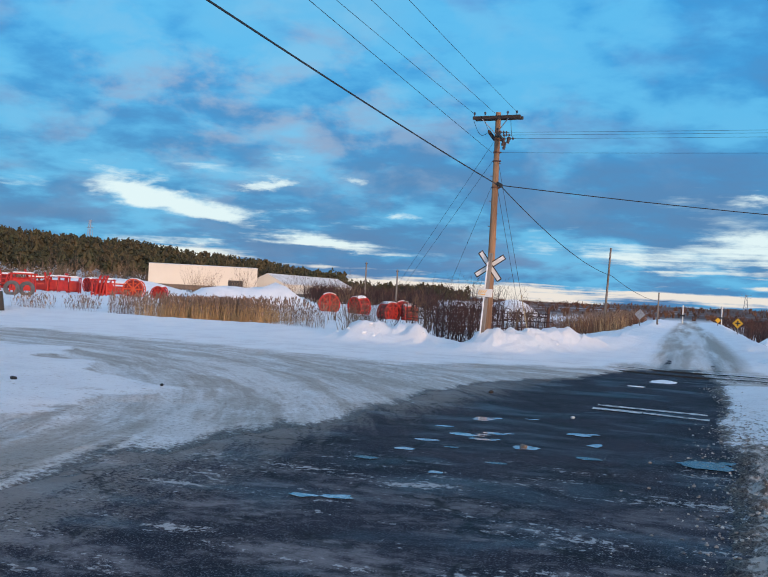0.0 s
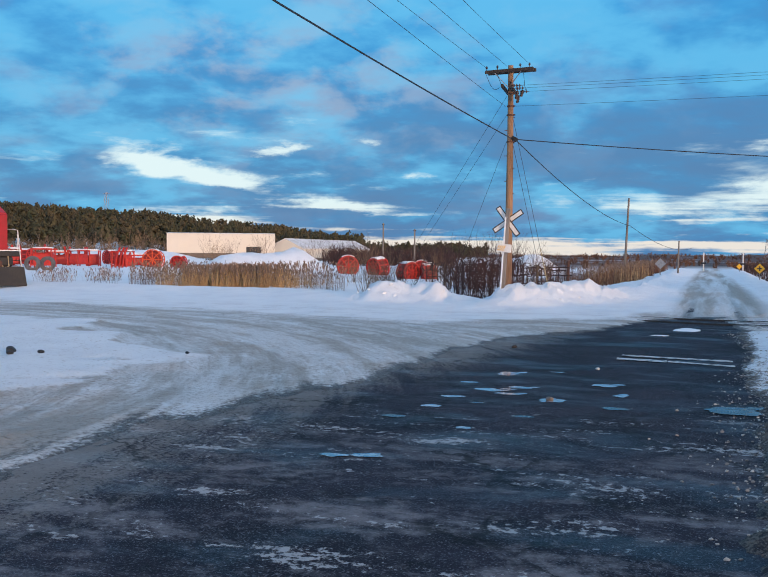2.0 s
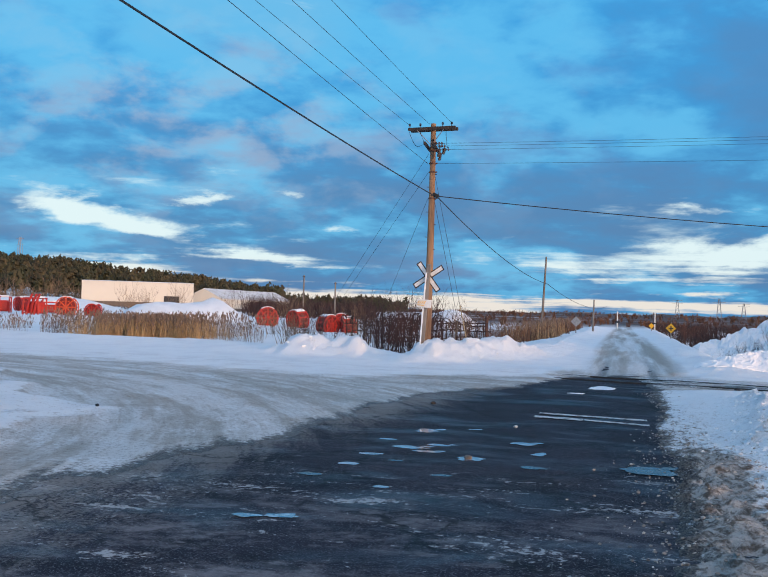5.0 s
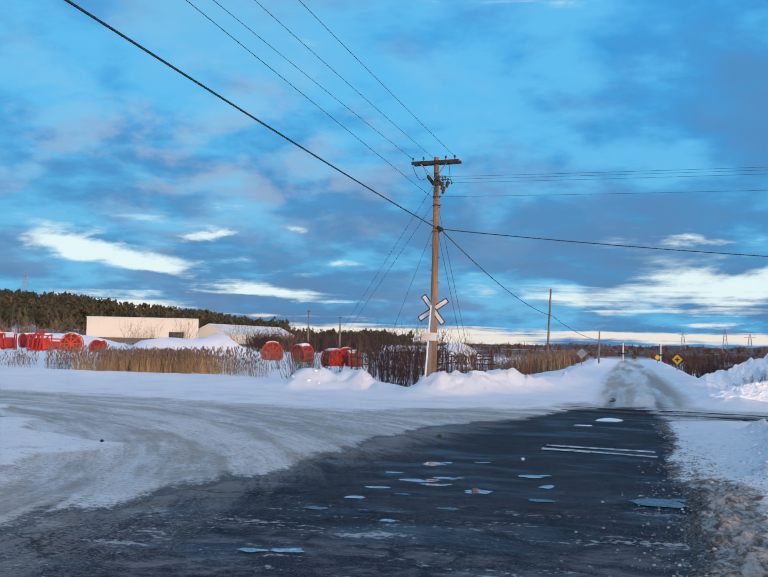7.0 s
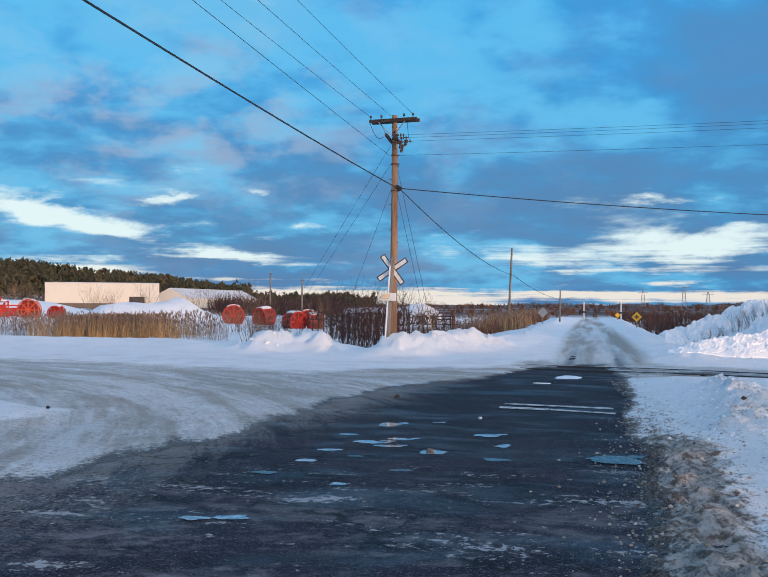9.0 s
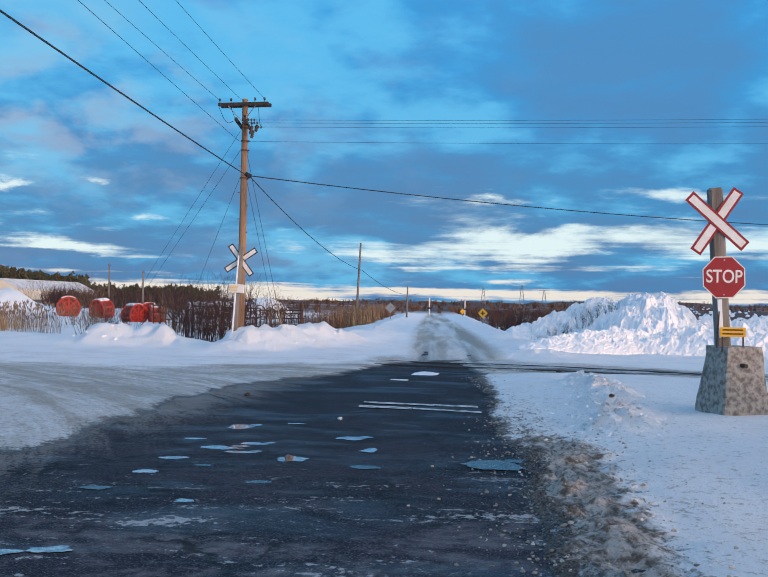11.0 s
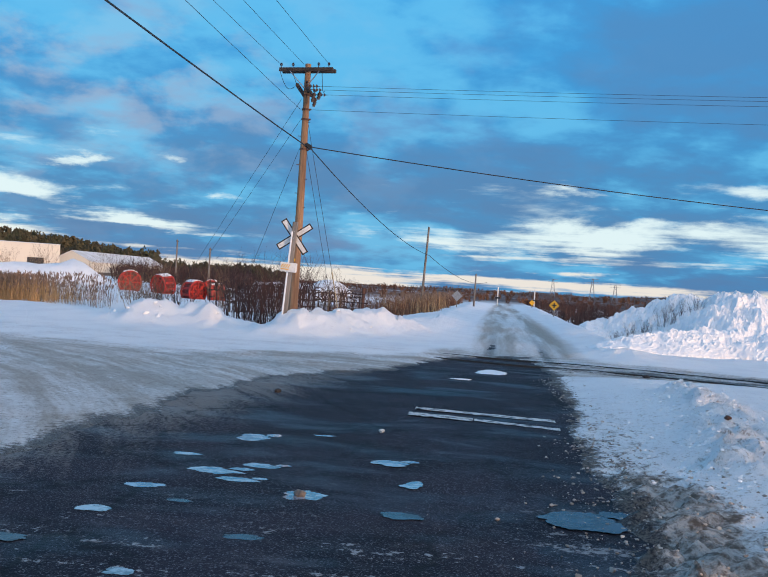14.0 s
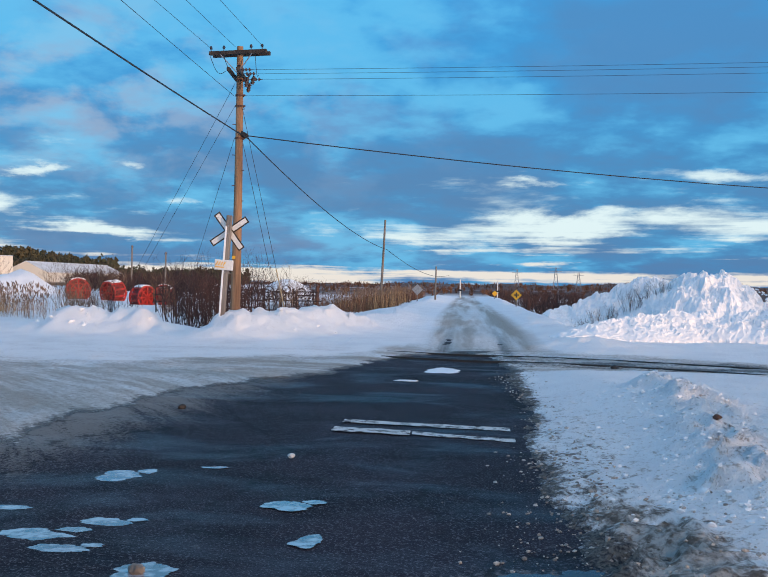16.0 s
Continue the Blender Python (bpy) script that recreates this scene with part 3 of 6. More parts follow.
    # land rising far off
    far = np.hypot(px, py)
    az = np.degrees(np.arctan2(px, py))
    crest = np.interp(az, SKY_AZ, SKY_EL)
    h = h + step01(far, 250, 455) * np.maximum(450 * np.tan(np.radians(crest)) + 1.8 - 8.0, 0) * (py > 0)
    rim = np.interp(az, [-30, -13, -9, -4.3, 1.5, 6.6, 14, 30], [0.1, 0.0, 0.05, 0.2, 0.2, 0.3, 0.35, 0.3])
    rim = rim + 0.22 * fbm(az * 0.35, az * 0.0 + 3.3, 4, 0.6)
    h = h + step01(far, 700, 1350) * np.maximum(1350 * np.tan(np.radians(rim)) - 2, 0) * (py > 0) * (az > -22)
    for hx, hy, hh, hw in HEAPS:
        h = h + hh * np.exp(-(((px - hx) ** 2 + (py - hy) ** 2) / hw ** 2) ** 1.3)
    h = np.where((d < -0.05) & (py < 33), h - 0.02, h)
    # cover
    td, _ = near_line(px, py, TRACK)
    outer = np.interp(px, [-60, -22, -14, -10, -7, -4, -1], [35, 27.5, 26.5, 25.0, 24.5, 27.0, 28.5])
    side = step01(outer - py + 1.5 * fbm(px * 0.3, py * 0.6, 4), -1.5, 3.0) * (1 - 0.35 * step01(py + 0.22 * px, 17, 24))
    packed = np.where(px < 0, np.maximum(side, 0.22 * step01(33 - py, -2, 4)) * (1 - step01(banks, 0.05, 0.25)) * (1 - isle), 0.0)
    packed = np.where(py + 0.22 * px > 33, 0.0, packed)
    lane = step01(py, 24, 27) * np.exp(-((px - 0.45) / 1.7) ** 4)
    ruts = np.exp(-((px + 0.35) / 0.33) ** 2) + np.exp(-((px - 1.15) / 0.33) ** 2)
    packed = np.maximum(packed, lane * (0.62 + 0.4 * ruts) * (1 - 0.4 * step01(py, 36, 100)))
    cross = np.exp(-((py - 27.5 + 0.3 * px) / 3.2) ** 2) * np.exp(-((px - 0.3) / 2.2) ** 4)
    packed = np.maximum(packed, cross)
    packed = np.maximum(packed, 0.9 * np.exp(-(td / 2.2) ** 4) * (px > 0.5) * (px < 16))
    edge = np.exp(-(np.maximum(d_l, 0) / np.interp(py, [10, 20], [0.45, 0.35])) ** 1.15) * (px < left + 1) * (py < 29)
    edge = np.maximum(edge, np.exp(-(np.maximum(d_r, 0) / 0.28) ** 1.5) * (px > 0) * (py < 27) * 0.95)
    edge = np.maximum(edge, (0.62 + 0.6 * fbm(px * 0.7, py * 3.0, 3)) * np.exp(-(td / 1.9) ** 4) * step01(px, 0.3, 1.2) * (px < 16))
    edge = np.maximum(edge, lane * (0.12 + 0.78 * ruts) * (0.78 - 0.40 * step01(py, 30, 55)))
    edge = np.maximum(edge, cross * 0.55)
    edge = np.maximum(edge, np.exp(-((td - 0.74) / 0.10) ** 2) * (px > 0.8) * (px < 9) * 0.5)
    scrub = step01(far + 40 * fbm(px * 0.02, py * 0.02, 3), 135, 190) * step01(az, -10.5, -8.5) * (py > 0)
    scrub = np.maximum(scrub, step01(far, 480, 640) * (az > -24) * (py > 0))
    verge = step01(px, 4.6, 6.5) * step01(py, 58, 66) + step01(-px, 4.8, 6.0) * (1 - step01(-px, 11, 15)) * step01(py, 60, 68)
    scrub = np.maximum(scrub, verge * 0.75 * (py < 200) * step01(fbm(px * 0.5, py * 0.3, 4), -0.35, 0.05))
    return h, np.clip(packed, 0, 1), np.clip(slush, 0, 1), np.clip(edge, 0, 1), np.clip(scrub, 0, 1)


def height(px, py):
    return float(lie_of_land(np.array([px]), np.array([py]))[0][0])


def spaced(lo, hi, fine_lo, fine_hi, fine, grow):
    mid = list(np.arange(fine_lo, fine_hi, fine))
    out, s = [], fine
    v = mid[-1]
    while v < hi:
        s *= grow
        v += s
        out.append(v)
    back, s, v = [], fine, mid[0]
    while v > lo:
        s *= grow
        v -= s
        back.append(v)
    return np.array(back[::-1] + mid + out)


def build_ground():
    xs, ys = spaced(-3500, 3500, -9, 5.5, 0.085, 1.035), spaced(-3500, 4500, 4.0, 30, 0.085, 1.03)
    gx, gy = np.meshgrid(xs, ys)
    h, packed, slush, edge, scrub = lie_of_land(gx, gy)
    nx, ny = len(xs), len(ys)
    co = np.stack([gx.ravel(), gy.ravel(), h.ravel()], 1)
    idx = np.arange(nx * ny).reshape(ny, nx)
    quads = np.stack([idx[:-1, :-1].ravel(), idx[:-1, 1:].ravel(), idx[1:, 1:].ravel(), idx[1:, :-1].ravel()], 1)
    me = bpy.data.meshes.new("ground")
    me.vertices.add(len(co))
    me.vertices.foreach_set("co", co.ravel())
    me.loops.add(quads.size)
    me.loops.foreach_set("vertex_index", quads.ravel())
    me.polygons.add(len(quads))
    me.polygons.foreach_set("loop_start", np.arange(0, quads.size, 4))
    me.polygons.foreach_set("use_smooth", np.ones(len(quads), bool))
    me.update(calc_edges=True)
    layer = me.color_attributes.new("cover", "FLOAT_COLOR", "POINT")
    layer.data.foreach_set("color", np.stack([packed.ravel(), slush.ravel(), edge.ravel(), scrub.ravel()], 1).ravel())
    me.materials.append(M_GROUND)
    tagged(new("ground", me), "snow-covered ground with packed grey ice and tyre tracks", "ground", kind="structure")


build_ground()


def build_road():
    bm = bmesh.new()
    xs, ys = np.linspace(-6.5, 3.0, 20), np.linspace(-40, 34, 75)
    rows = [[bm.verts.new((a, b, 0.006 * math.sin(a * 1.3 + b * 0.4))) for a in xs] for b in ys]
    for r0, r1 in zip(rows, rows[1:]):
        for k in range(len(xs) - 1):
            bm.faces.new((r0[k], r0[k + 1], r1[k + 1], r1[k]))
    ob = mesh_object("road", bm, M_ASPHALT, True)
    tagged(ob, "dark worn asphalt road with wet patches and frozen puddles", "road", kind="structure")


build_road()


# ---------------------------------------------------------------- small builders
def rand(a, b):
    return random.uniform(a, b)


def polar(az, d, eye=(0.23, -0.4)):
    return eye[0] + d * math.sin(radians(az)), eye[1] + d * math.cos(radians(az))


def blob(bm, x, y, z, rx, ry, seed, n=72, turn=0.0):
    """A flat irregular sheet."""
    vs = []
    for k in range(n):
        a = 2 * math.pi * k / n
        q = 0.9 + 0.40 * noise.noise((math.cos(a) * 1.1 + seed * 3.1, math.sin(a) * 1.4, seed)) + 0.16 * noise.noise((math.cos(a) * 3 + seed, math.sin(a) * 3, 2.0)) + 0.11 * noise.noise((math.cos(a) * 8 + seed, math.sin(a) * 8, 7.0)) + 0.08 * noise.noise((math.cos(a) * 19 + seed, math.sin(a) * 19, 3.0))
        u, v = math.cos(a) * rx * q, math.sin(a) * ry * q
        vs.append(bm.verts.new((x + u * math.cos(turn) - v * math.sin(turn), y + u * math.sin(turn) + v * math.cos(turn), z)))
    bm.faces.new(vs)


def lump_mesh(name, r, mat, seed, cuts=2):
    bm = bmesh.new()
    bmesh.ops.create_icosphere(bm, subdivisions=cuts, radius=r)
    for v in bm.verts:
        v.co *= 1 + 0.45 * noise.noise(v.co / r * 1.3 + Vector((seed, 0, 0)))
        v.co.z *= 0.7
    return mesh_object(name, bm, mat, False)


# ---------------------------------------------------------------- puddles, markings, stones
def build_puddles():
    spots = PUDDLES
    for k, (x, y, rx, ry) in enumerate(spots):
        bm = bmesh.new()
        blob(bm, 0, 0, 0, rx, ry, 1.7 * k + 0.3, turn=rand(-0.2, 0.2))
        if rx > 0.2:
            blob(bm, rx * 0.9, ry * 0.9, 0.001, rx * 0.45, ry * 0.45, 2.1 * k + 9)
        ob = mesh_object("puddle", bm, M_WET if (x, y) in DARKER_PUDDLES else M_WATER)
        ob.location = (x, y, 0.0072)
        ob.scale = (0.85, 0.75, 1)
        tagged(ob, "shallow frozen puddle reflecting the sky on asphalt", "puddle", "puddles on the road")


def marking_material():
    m = bpy.data.materials.new("worn_white_road_paint")
    m.use_nodes = True
    t = m.node_tree
    b = t.nodes["Principled BSDF"]
    g = t.nodes.new("ShaderNodeNewGeometry").outputs["Position"]
    n = noise_val(t, g, 9.0, 6, 0.7)
    t.links.new(mix_col(t, n.smooth(0.50, 0.60), (0.60, 0.60, 0.58), (0.05, 0.048, 0.05)), b.inputs["Base Color"])
    b.inputs["Roughness"].default_value = 0.8
    return m


def build_markings():
    mat = marking_material()
    for (x0, y0, x1, y1, w) in ((-1.22, 17.22, 0.64, 16.86, 0.24), (-1.26, 16.62, -0.42, 16.45, 0.30), (-0.40, 16.45, 0.66, 16.12, 0.20)):
        bm = bmesh.new()
        n, up, lo = 26, [], []
        for k in range(n + 1):
            u = k / n
            x, y = x0 + (x1 - x0) * u, y0 + (y1 - y0) * u
            e = 0.045 * noise.noise((x * 6, y * 6, 0))
            up.append(bm.verts.new((x, y + w / 2 + e, 0.0125)))
            lo.append(bm.verts.new((x, y - w / 2 + 0.045 * noise.noise((x * 6, y * 6, 5)), 0.0125)))
        for k in range(n):
            bm.faces.new((lo[k], lo[k + 1], up[k + 1], up[k]))
        tagged(mesh_object("stop_line", bm, mat), "worn white painted stop line on asphalt", "road marking", "stop lines", "structure")


PUDDLES = [(-2.92, 7.48, 0.17, 0.10), (-2.62, 7.58, 0.19, 0.12), (-1.58, 11.40, 0.20, 0.24), (-2.50, 12.05, 0.30, 0.20), (-2.15, 12.40, 0.22, 0.13),
           (-2.20, 11.78, 0.22, 0.12), (-2.82, 11.30, 0.20, 0.12), (-2.40, 10.90, 0.12, 0.08), (-2.85, 10.48, 0.16, 0.14), (-2.95, 12.70, 0.16, 0.10),
           (-2.62, 13.85, 0.24, 0.28), (-1.10, 13.02, 0.24, 0.20), (-0.80, 12.12, 0.12, 0.20), (-0.78, 11.02, 0.20, 0.14), (0.50, 11.35, 0.40, 0.42),
           (-3.05, 9.65, 0.18, 0.12), (-2.15, 9.20, 0.12, 0.10), (-1.95, 14.30, 0.16, 0.06), (-1.70, 10.10, 0.18, 0.10)]
DARKER_PUDDLES = {(0.50, 11.35), (-0.78, 11.02), (-3.05, 9.65), (-2.40, 10.90), (-1.70, 10.10)}        # these take the darker water colour, without a coat
build_puddles()
build_markings()
for k, (x, y, rx, ry) in enumerate(((-0.25, 23.9, 0.34, 0.55), (-0.75, 21.9, 0.22, 0.10))):
    bm = bmesh.new()
    blob(bm, 0, 0, 0, rx, ry, 5.3 * k + 1.1)
    made = bmesh.ops.extrude_face_region(bm, geom=bm.faces[:])
    for v in made["geom"]:
        if isinstance(v, bmesh.types.BMVert):
            v.co = Vector((v.co.x * 0.86, v.co.y * 0.86, 0.014))
    ob = mesh_object("snow_patch", bm, M_TRODDEN)
    ob.location = (x, y, 0.004)
    tagged(ob, "thin ragged patch of trodden snow on asphalt", "snow patch", "snow patches on the road")


def build_stones():
    for x, y, r, mat, label in ((-1.60, 11.38, 0.05, M_GREYWOOD, "small brown stone standing in a frozen puddle"), (-8.0, 13.7, 0.035, M_BLACK, "dark clod lying on packed ice"),
                                (-10.6, 12.5, 0.06, M_BLACK, "dark lump of dirty ice on snow"), (-10.9, 12.9, 0.08, M_BLACK, "dark lump of dirty ice on snow"), (-10.3, 12.9, 0.05, M_BLACK, "dark lump of dirty ice on snow"),
                                (-3.3, 17.9, 0.05, M_DARKWOOD, "lump of frozen dirt on the road's edge"), (3.0, 25.0, 0.07, M_BLACK, "dark lump of ice beside the rail"),
                                (-1.4, 14.9, 0.035, M_WHITE, "small pale stone on asphalt"), (2.6, 16.0, 0.04, M_RUST, "dark clod on ploughed snow")):
        ob = lump_mesh("stone", r, mat, x * 3.3)
        ob.location = (x, y, max(height(x, y), 0.0) + r * 0.45)
        tagged(ob, label, "stone")


build_stones()


def build_clods():
    """Broken slush and snow crumbs along the ploughed edge: far too many to count."""
    verts, faces, rnd = [], [], random.Random(4)
    base = bmesh.new()
    bmesh.ops.create_icosphere(base, subdivisions=1, radius=1.0)
    bv, bf = [v.co.copy() for v in base.verts], [[v.index for v in f.verts] for f in base.faces]
    base.free()
    todo = []

    def put(x, y, r, up=0.0):
        todo.append((x, y, r, up))

    def flush():
        zs = lie_of_land([q[0] for q in todo], [q[1] for q in todo])[0]
        for (x, y, r, up), z in zip(todo, zs):
            shape(x, y, r, max(float(z), 0.0) + up)
        todo.clear()

    def shape(x, y, r, z):
        o = len(verts)
        s = rnd.uniform(0, 50)
        for v in bv:
            q = 1 + 0.9 * noise.noise(v * 1.9 + Vector((s, 0, 0)))
            verts.append((x + v.x * r * q * 1.2, y + v.y * r * q, z + v.z * r * q * 0.8 + r * 0.1))
        faces.extend([[i + o for i in f] for f in bf])
    pts = []
    for _ in range(2600):
        y = rnd.uniform(5.5, 15.5) if rnd.random() < 0.8 else rnd.uniform(12, 24)
        edge = float(np.interp(y, [5, 9, 11, 12.4, 15.5], [0.65, 0.8, 0.9, 0.85, 0.85]))
        pts.append((edge + rnd.gauss(0.25, 0.4) * (1.0 if y < 13.5 else 0.5), y, 0.004 + 0.014 * rnd.random() ** 3))
    for x, y, r in pts:
        put(x, y, r)
    flush()
    ob = strips("slush_clods", M_SLUSH, verts, faces)
    tagged(ob, "brown and grey slush clods along the road's edge", "slush", kind="stuff")
    verts, faces = [], []
    ridge = PLOUGHED
    for _ in range(900):
        k = rnd.randrange(4)
        u = rnd.random()
        x = ridge[k][0] + u * (ridge[k + 1][0] - ridge[k][0]) + rnd.gauss(-0.15, 0.4)
        y = ridge[k][1] + u * (ridge[k + 1][1] - ridge[k][1]) + rnd.gauss(0, 0.3)
        put(x, y, 0.005 + 0.022 * rnd.random() ** 3)
    lines = [[(-11.7, 33.4), (-10.4, 33.2), (-9.2, 33.4)], [(-6.6, 31.4), (-5.6, 32.4), (-4.5, 34.5), (-3.6, 37.5)]]
    for _ in range(40):
        line = lines[rnd.random() < 0.6]
        k = rnd.randrange(len(line) - 1)
        u = rnd.random()
        put(line[k][0] + u * (line[k + 1][0] - line[k][0]) + rnd.gauss(0, 0.5), line[k][1] + u * (line[k + 1][1] - line[k][1]) + rnd.gauss(0, 0.5), 0.02 + 0.06 * rnd.random() ** 3)
    heap, low = HEAP[3:], LOW_BANK
    for _ in range(700):
        line, wide, chunk, out, big = (heap, 2.1, 0.50, 0.8, 0.07) if rnd.random() < 0.4 else (low, 1.5, 0.34, 0.7, 0.06)
        k = rnd.randrange(len(line) - 1)
        u = rnd.random()
        x = line[k][0] + u * (line[k + 1][0] - line[k][0]) + rnd.gauss(0, out * 0.6)
        y = line[k][1] + u * (line[k + 1][1] - line[k][1]) + rnd.gauss(-0.3, out)
        z = float(ridge_height(np.array([x]), np.array([y]), line, wide, chunk)[0])
        if 0.25 < z < (1.6 if line is low else 1.7) and (line is low or x > 9.2 or rnd.random() < 0.12):
            r = 0.03 + big * rnd.random() ** 2.5
            put(x, y, r, z - r * 0.9)
    flush()
    tagged(strips("snow_clods", M_CAP, verts, faces), "white snow lumps thrown up by the plough", "snow", kind="stuff")


M_SLUSH = material("brown_slush", (0.48, 0.44, 0.39), 0.7, (0.22, 0.18, 0.15), 3.0, 0.6, 30, island=0.45)


# ---------------------------------------------------------------- snow piles
def ridge_height(px, py, ridge, wide, chunk):
    best = np.zeros(np.shape(px))
    for (ax, ay, ah), (bx, by, bh) in zip(ridge, ridge[1:]):
        u = np.clip(((px - ax) * (bx - ax) + (py - ay) * (by - ay)) / ((bx - ax) ** 2 + (by - ay) ** 2), 0, 1)
        dd = np.hypot(px - ax - u * (bx - ax), py - ay - u * (by - ay))
        hh = ah + u * (bh - ah)
        best = np.maximum(best, hh * np.clip(1 - dd / (wide * (0.5 + hh * 0.5)), 0, 1) ** 0.85)
    lumps = 1.0 * fbm(px * 0.7, py * 0.7, 4, 0.55) + 0.5 * broken(px, py, 1.0) + 0.42 * broken(px + 5, py, 0.5) + 0.30 * broken(px, py + 7, 0.26) + 0.14 * broken(px, py, 0.14)
    return best + chunk * lumps * np.clip(best / 0.6, 0, 1)


def build_pile(name, ridge, wide, chunk, x0, x1, y0, y1, step, label, mat=None):
    xs, ys = np.arange(x0, x1, step), np.arange(y0, y1, step)
    gx, gy = np.meshgrid(xs, ys)
    base = lie_of_land(gx, gy)[0]
    up = ridge_height(gx, gy, ridge, wide, chunk)
    z = np.where(up > 0.02, base + up, base - 0.25)
    jit = np.random.RandomState(3)
    co = np.stack([gx.ravel() + jit.uniform(-.3, .3, gx.size) * step, gy.ravel() + jit.uniform(-.3, .3, gx.size) * step, z.ravel()], 1)
    idx = np.arange(gx.size).reshape(gx.shape)
    keep = (up[:-1, :-1] > 0.0) | (up[1:, 1:] > 0.0) | (up[1:, :-1] > 0.0) | (up[:-1, 1:] > 0.0)
    quads = np.stack([idx[:-1, :-1][keep], idx[:-1, 1:][keep], idx[1:, 1:][keep], idx[1:, :-1][keep]], 1)
    me = bpy.data.meshes.new(name)
    me.from_pydata(co.tolist(), [], quads.tolist())
    me.materials.append(mat or M_SNOW)
    ob = new(name, me)
    bm = bmesh.new()
    bm.from_mesh(me)
    bmesh.ops.delete(bm, geom=[v for v in bm.verts if not v.link_faces], context="VERTS")
    bm.to_mesh(me)
    bm.free()
    return tagged(ob, label, "snow pile")


build_pile("snow_pile", HEAP, 2.1, 0.50, 2.5, 25, 39, 57, 0.075, "tall dirty snow pile of broken chunks beside the track")
build_pile("snow_bank", LOW_BANK, 1.5, 0.34, 2.0, 22, 29, 40, 0.065, "low ploughed snow bank of broken lumps along the track")


build_clods()


# ---------------------------------------------------------------- rails
def build_rails():
    tr = thing("railway_track", (0, 27, 0), "two dull steel rails crossing the snowy road", "railway track")
    for off in (-0.75, 0.75):
        bm = bmesh.new()
        pts = []
        for k in range(41):
            u = k / 40
            x = -1.6 + 15.6 * u
            y = float(np.interp(x, [p[0] for p in TRACK], [p[1] for p in TRACK])) + off * 1.05
            pts.append(Vector((x, y - 27, 0.012 if x < 1 else 0.03)))
        # soften the corners of the line
        for _ in range(4):
            pts = [pts[0]] + [(pts[k - 1] + pts[k] * 2 + pts[k + 1]) / 4 for k in range(1, len(pts) - 1)] + [pts[-1]]
        for a, b in zip(pts, pts[1:]):
            d = b - a
            box(bm, (d.length + 0.01, 0.07, 0.05), (a + b) / 2, Matrix.Rotation(math.atan2(d.y, d.x), 4, "Z"))
            box(bm, (d.length + 0.01, 0.14, 0.03), (a + b) / 2 - Vector((0, 0, 0.045)), Matrix.Rotation(math.atan2(d.y, d.x), 4, "Z"))
        part("rail", bm, M_LOCODARK, tr)


build_rails()


# ---------------------------------------------------------------- utility pole with its hardware
POLE = Vector((-7.36, 37.4, 0))


def insulator(parent, at, tall=0.18, mat=None):
    bm = bmesh.new()
    tube(bm, [at, at + Vector((0, 0, tall * 0.4))], 0.015, 6)
    for k, r in enumerate((0.05, 0.06, 0.045)):
        z = tall * (0.4 + 0.2 * k)
        tube(bm, [at + Vector((0, 0, z)), at + Vector((0, 0, z + tall * 0.14))], [r, r * 0.6], 8)
    return part("insulator", bm, mat or M_GLASS, parent)


def strain(parent, a, d, length=0.35):
    """A string of disc insulators pulled out along d."""
    bm = bmesh.new()
    d = Vector(d).normalized()
    a = Vector(a)
    tube(bm, [a, a + d * length], 0.012, 6)
    for k in range(3):
        p = a + d * length * (0.3 + 0.22 * k)
        tube(bm, [p, p + d * 0.05], [0.07, 0.03], 8)
    return part("strain_insulator", bm, M_GLASS, parent)


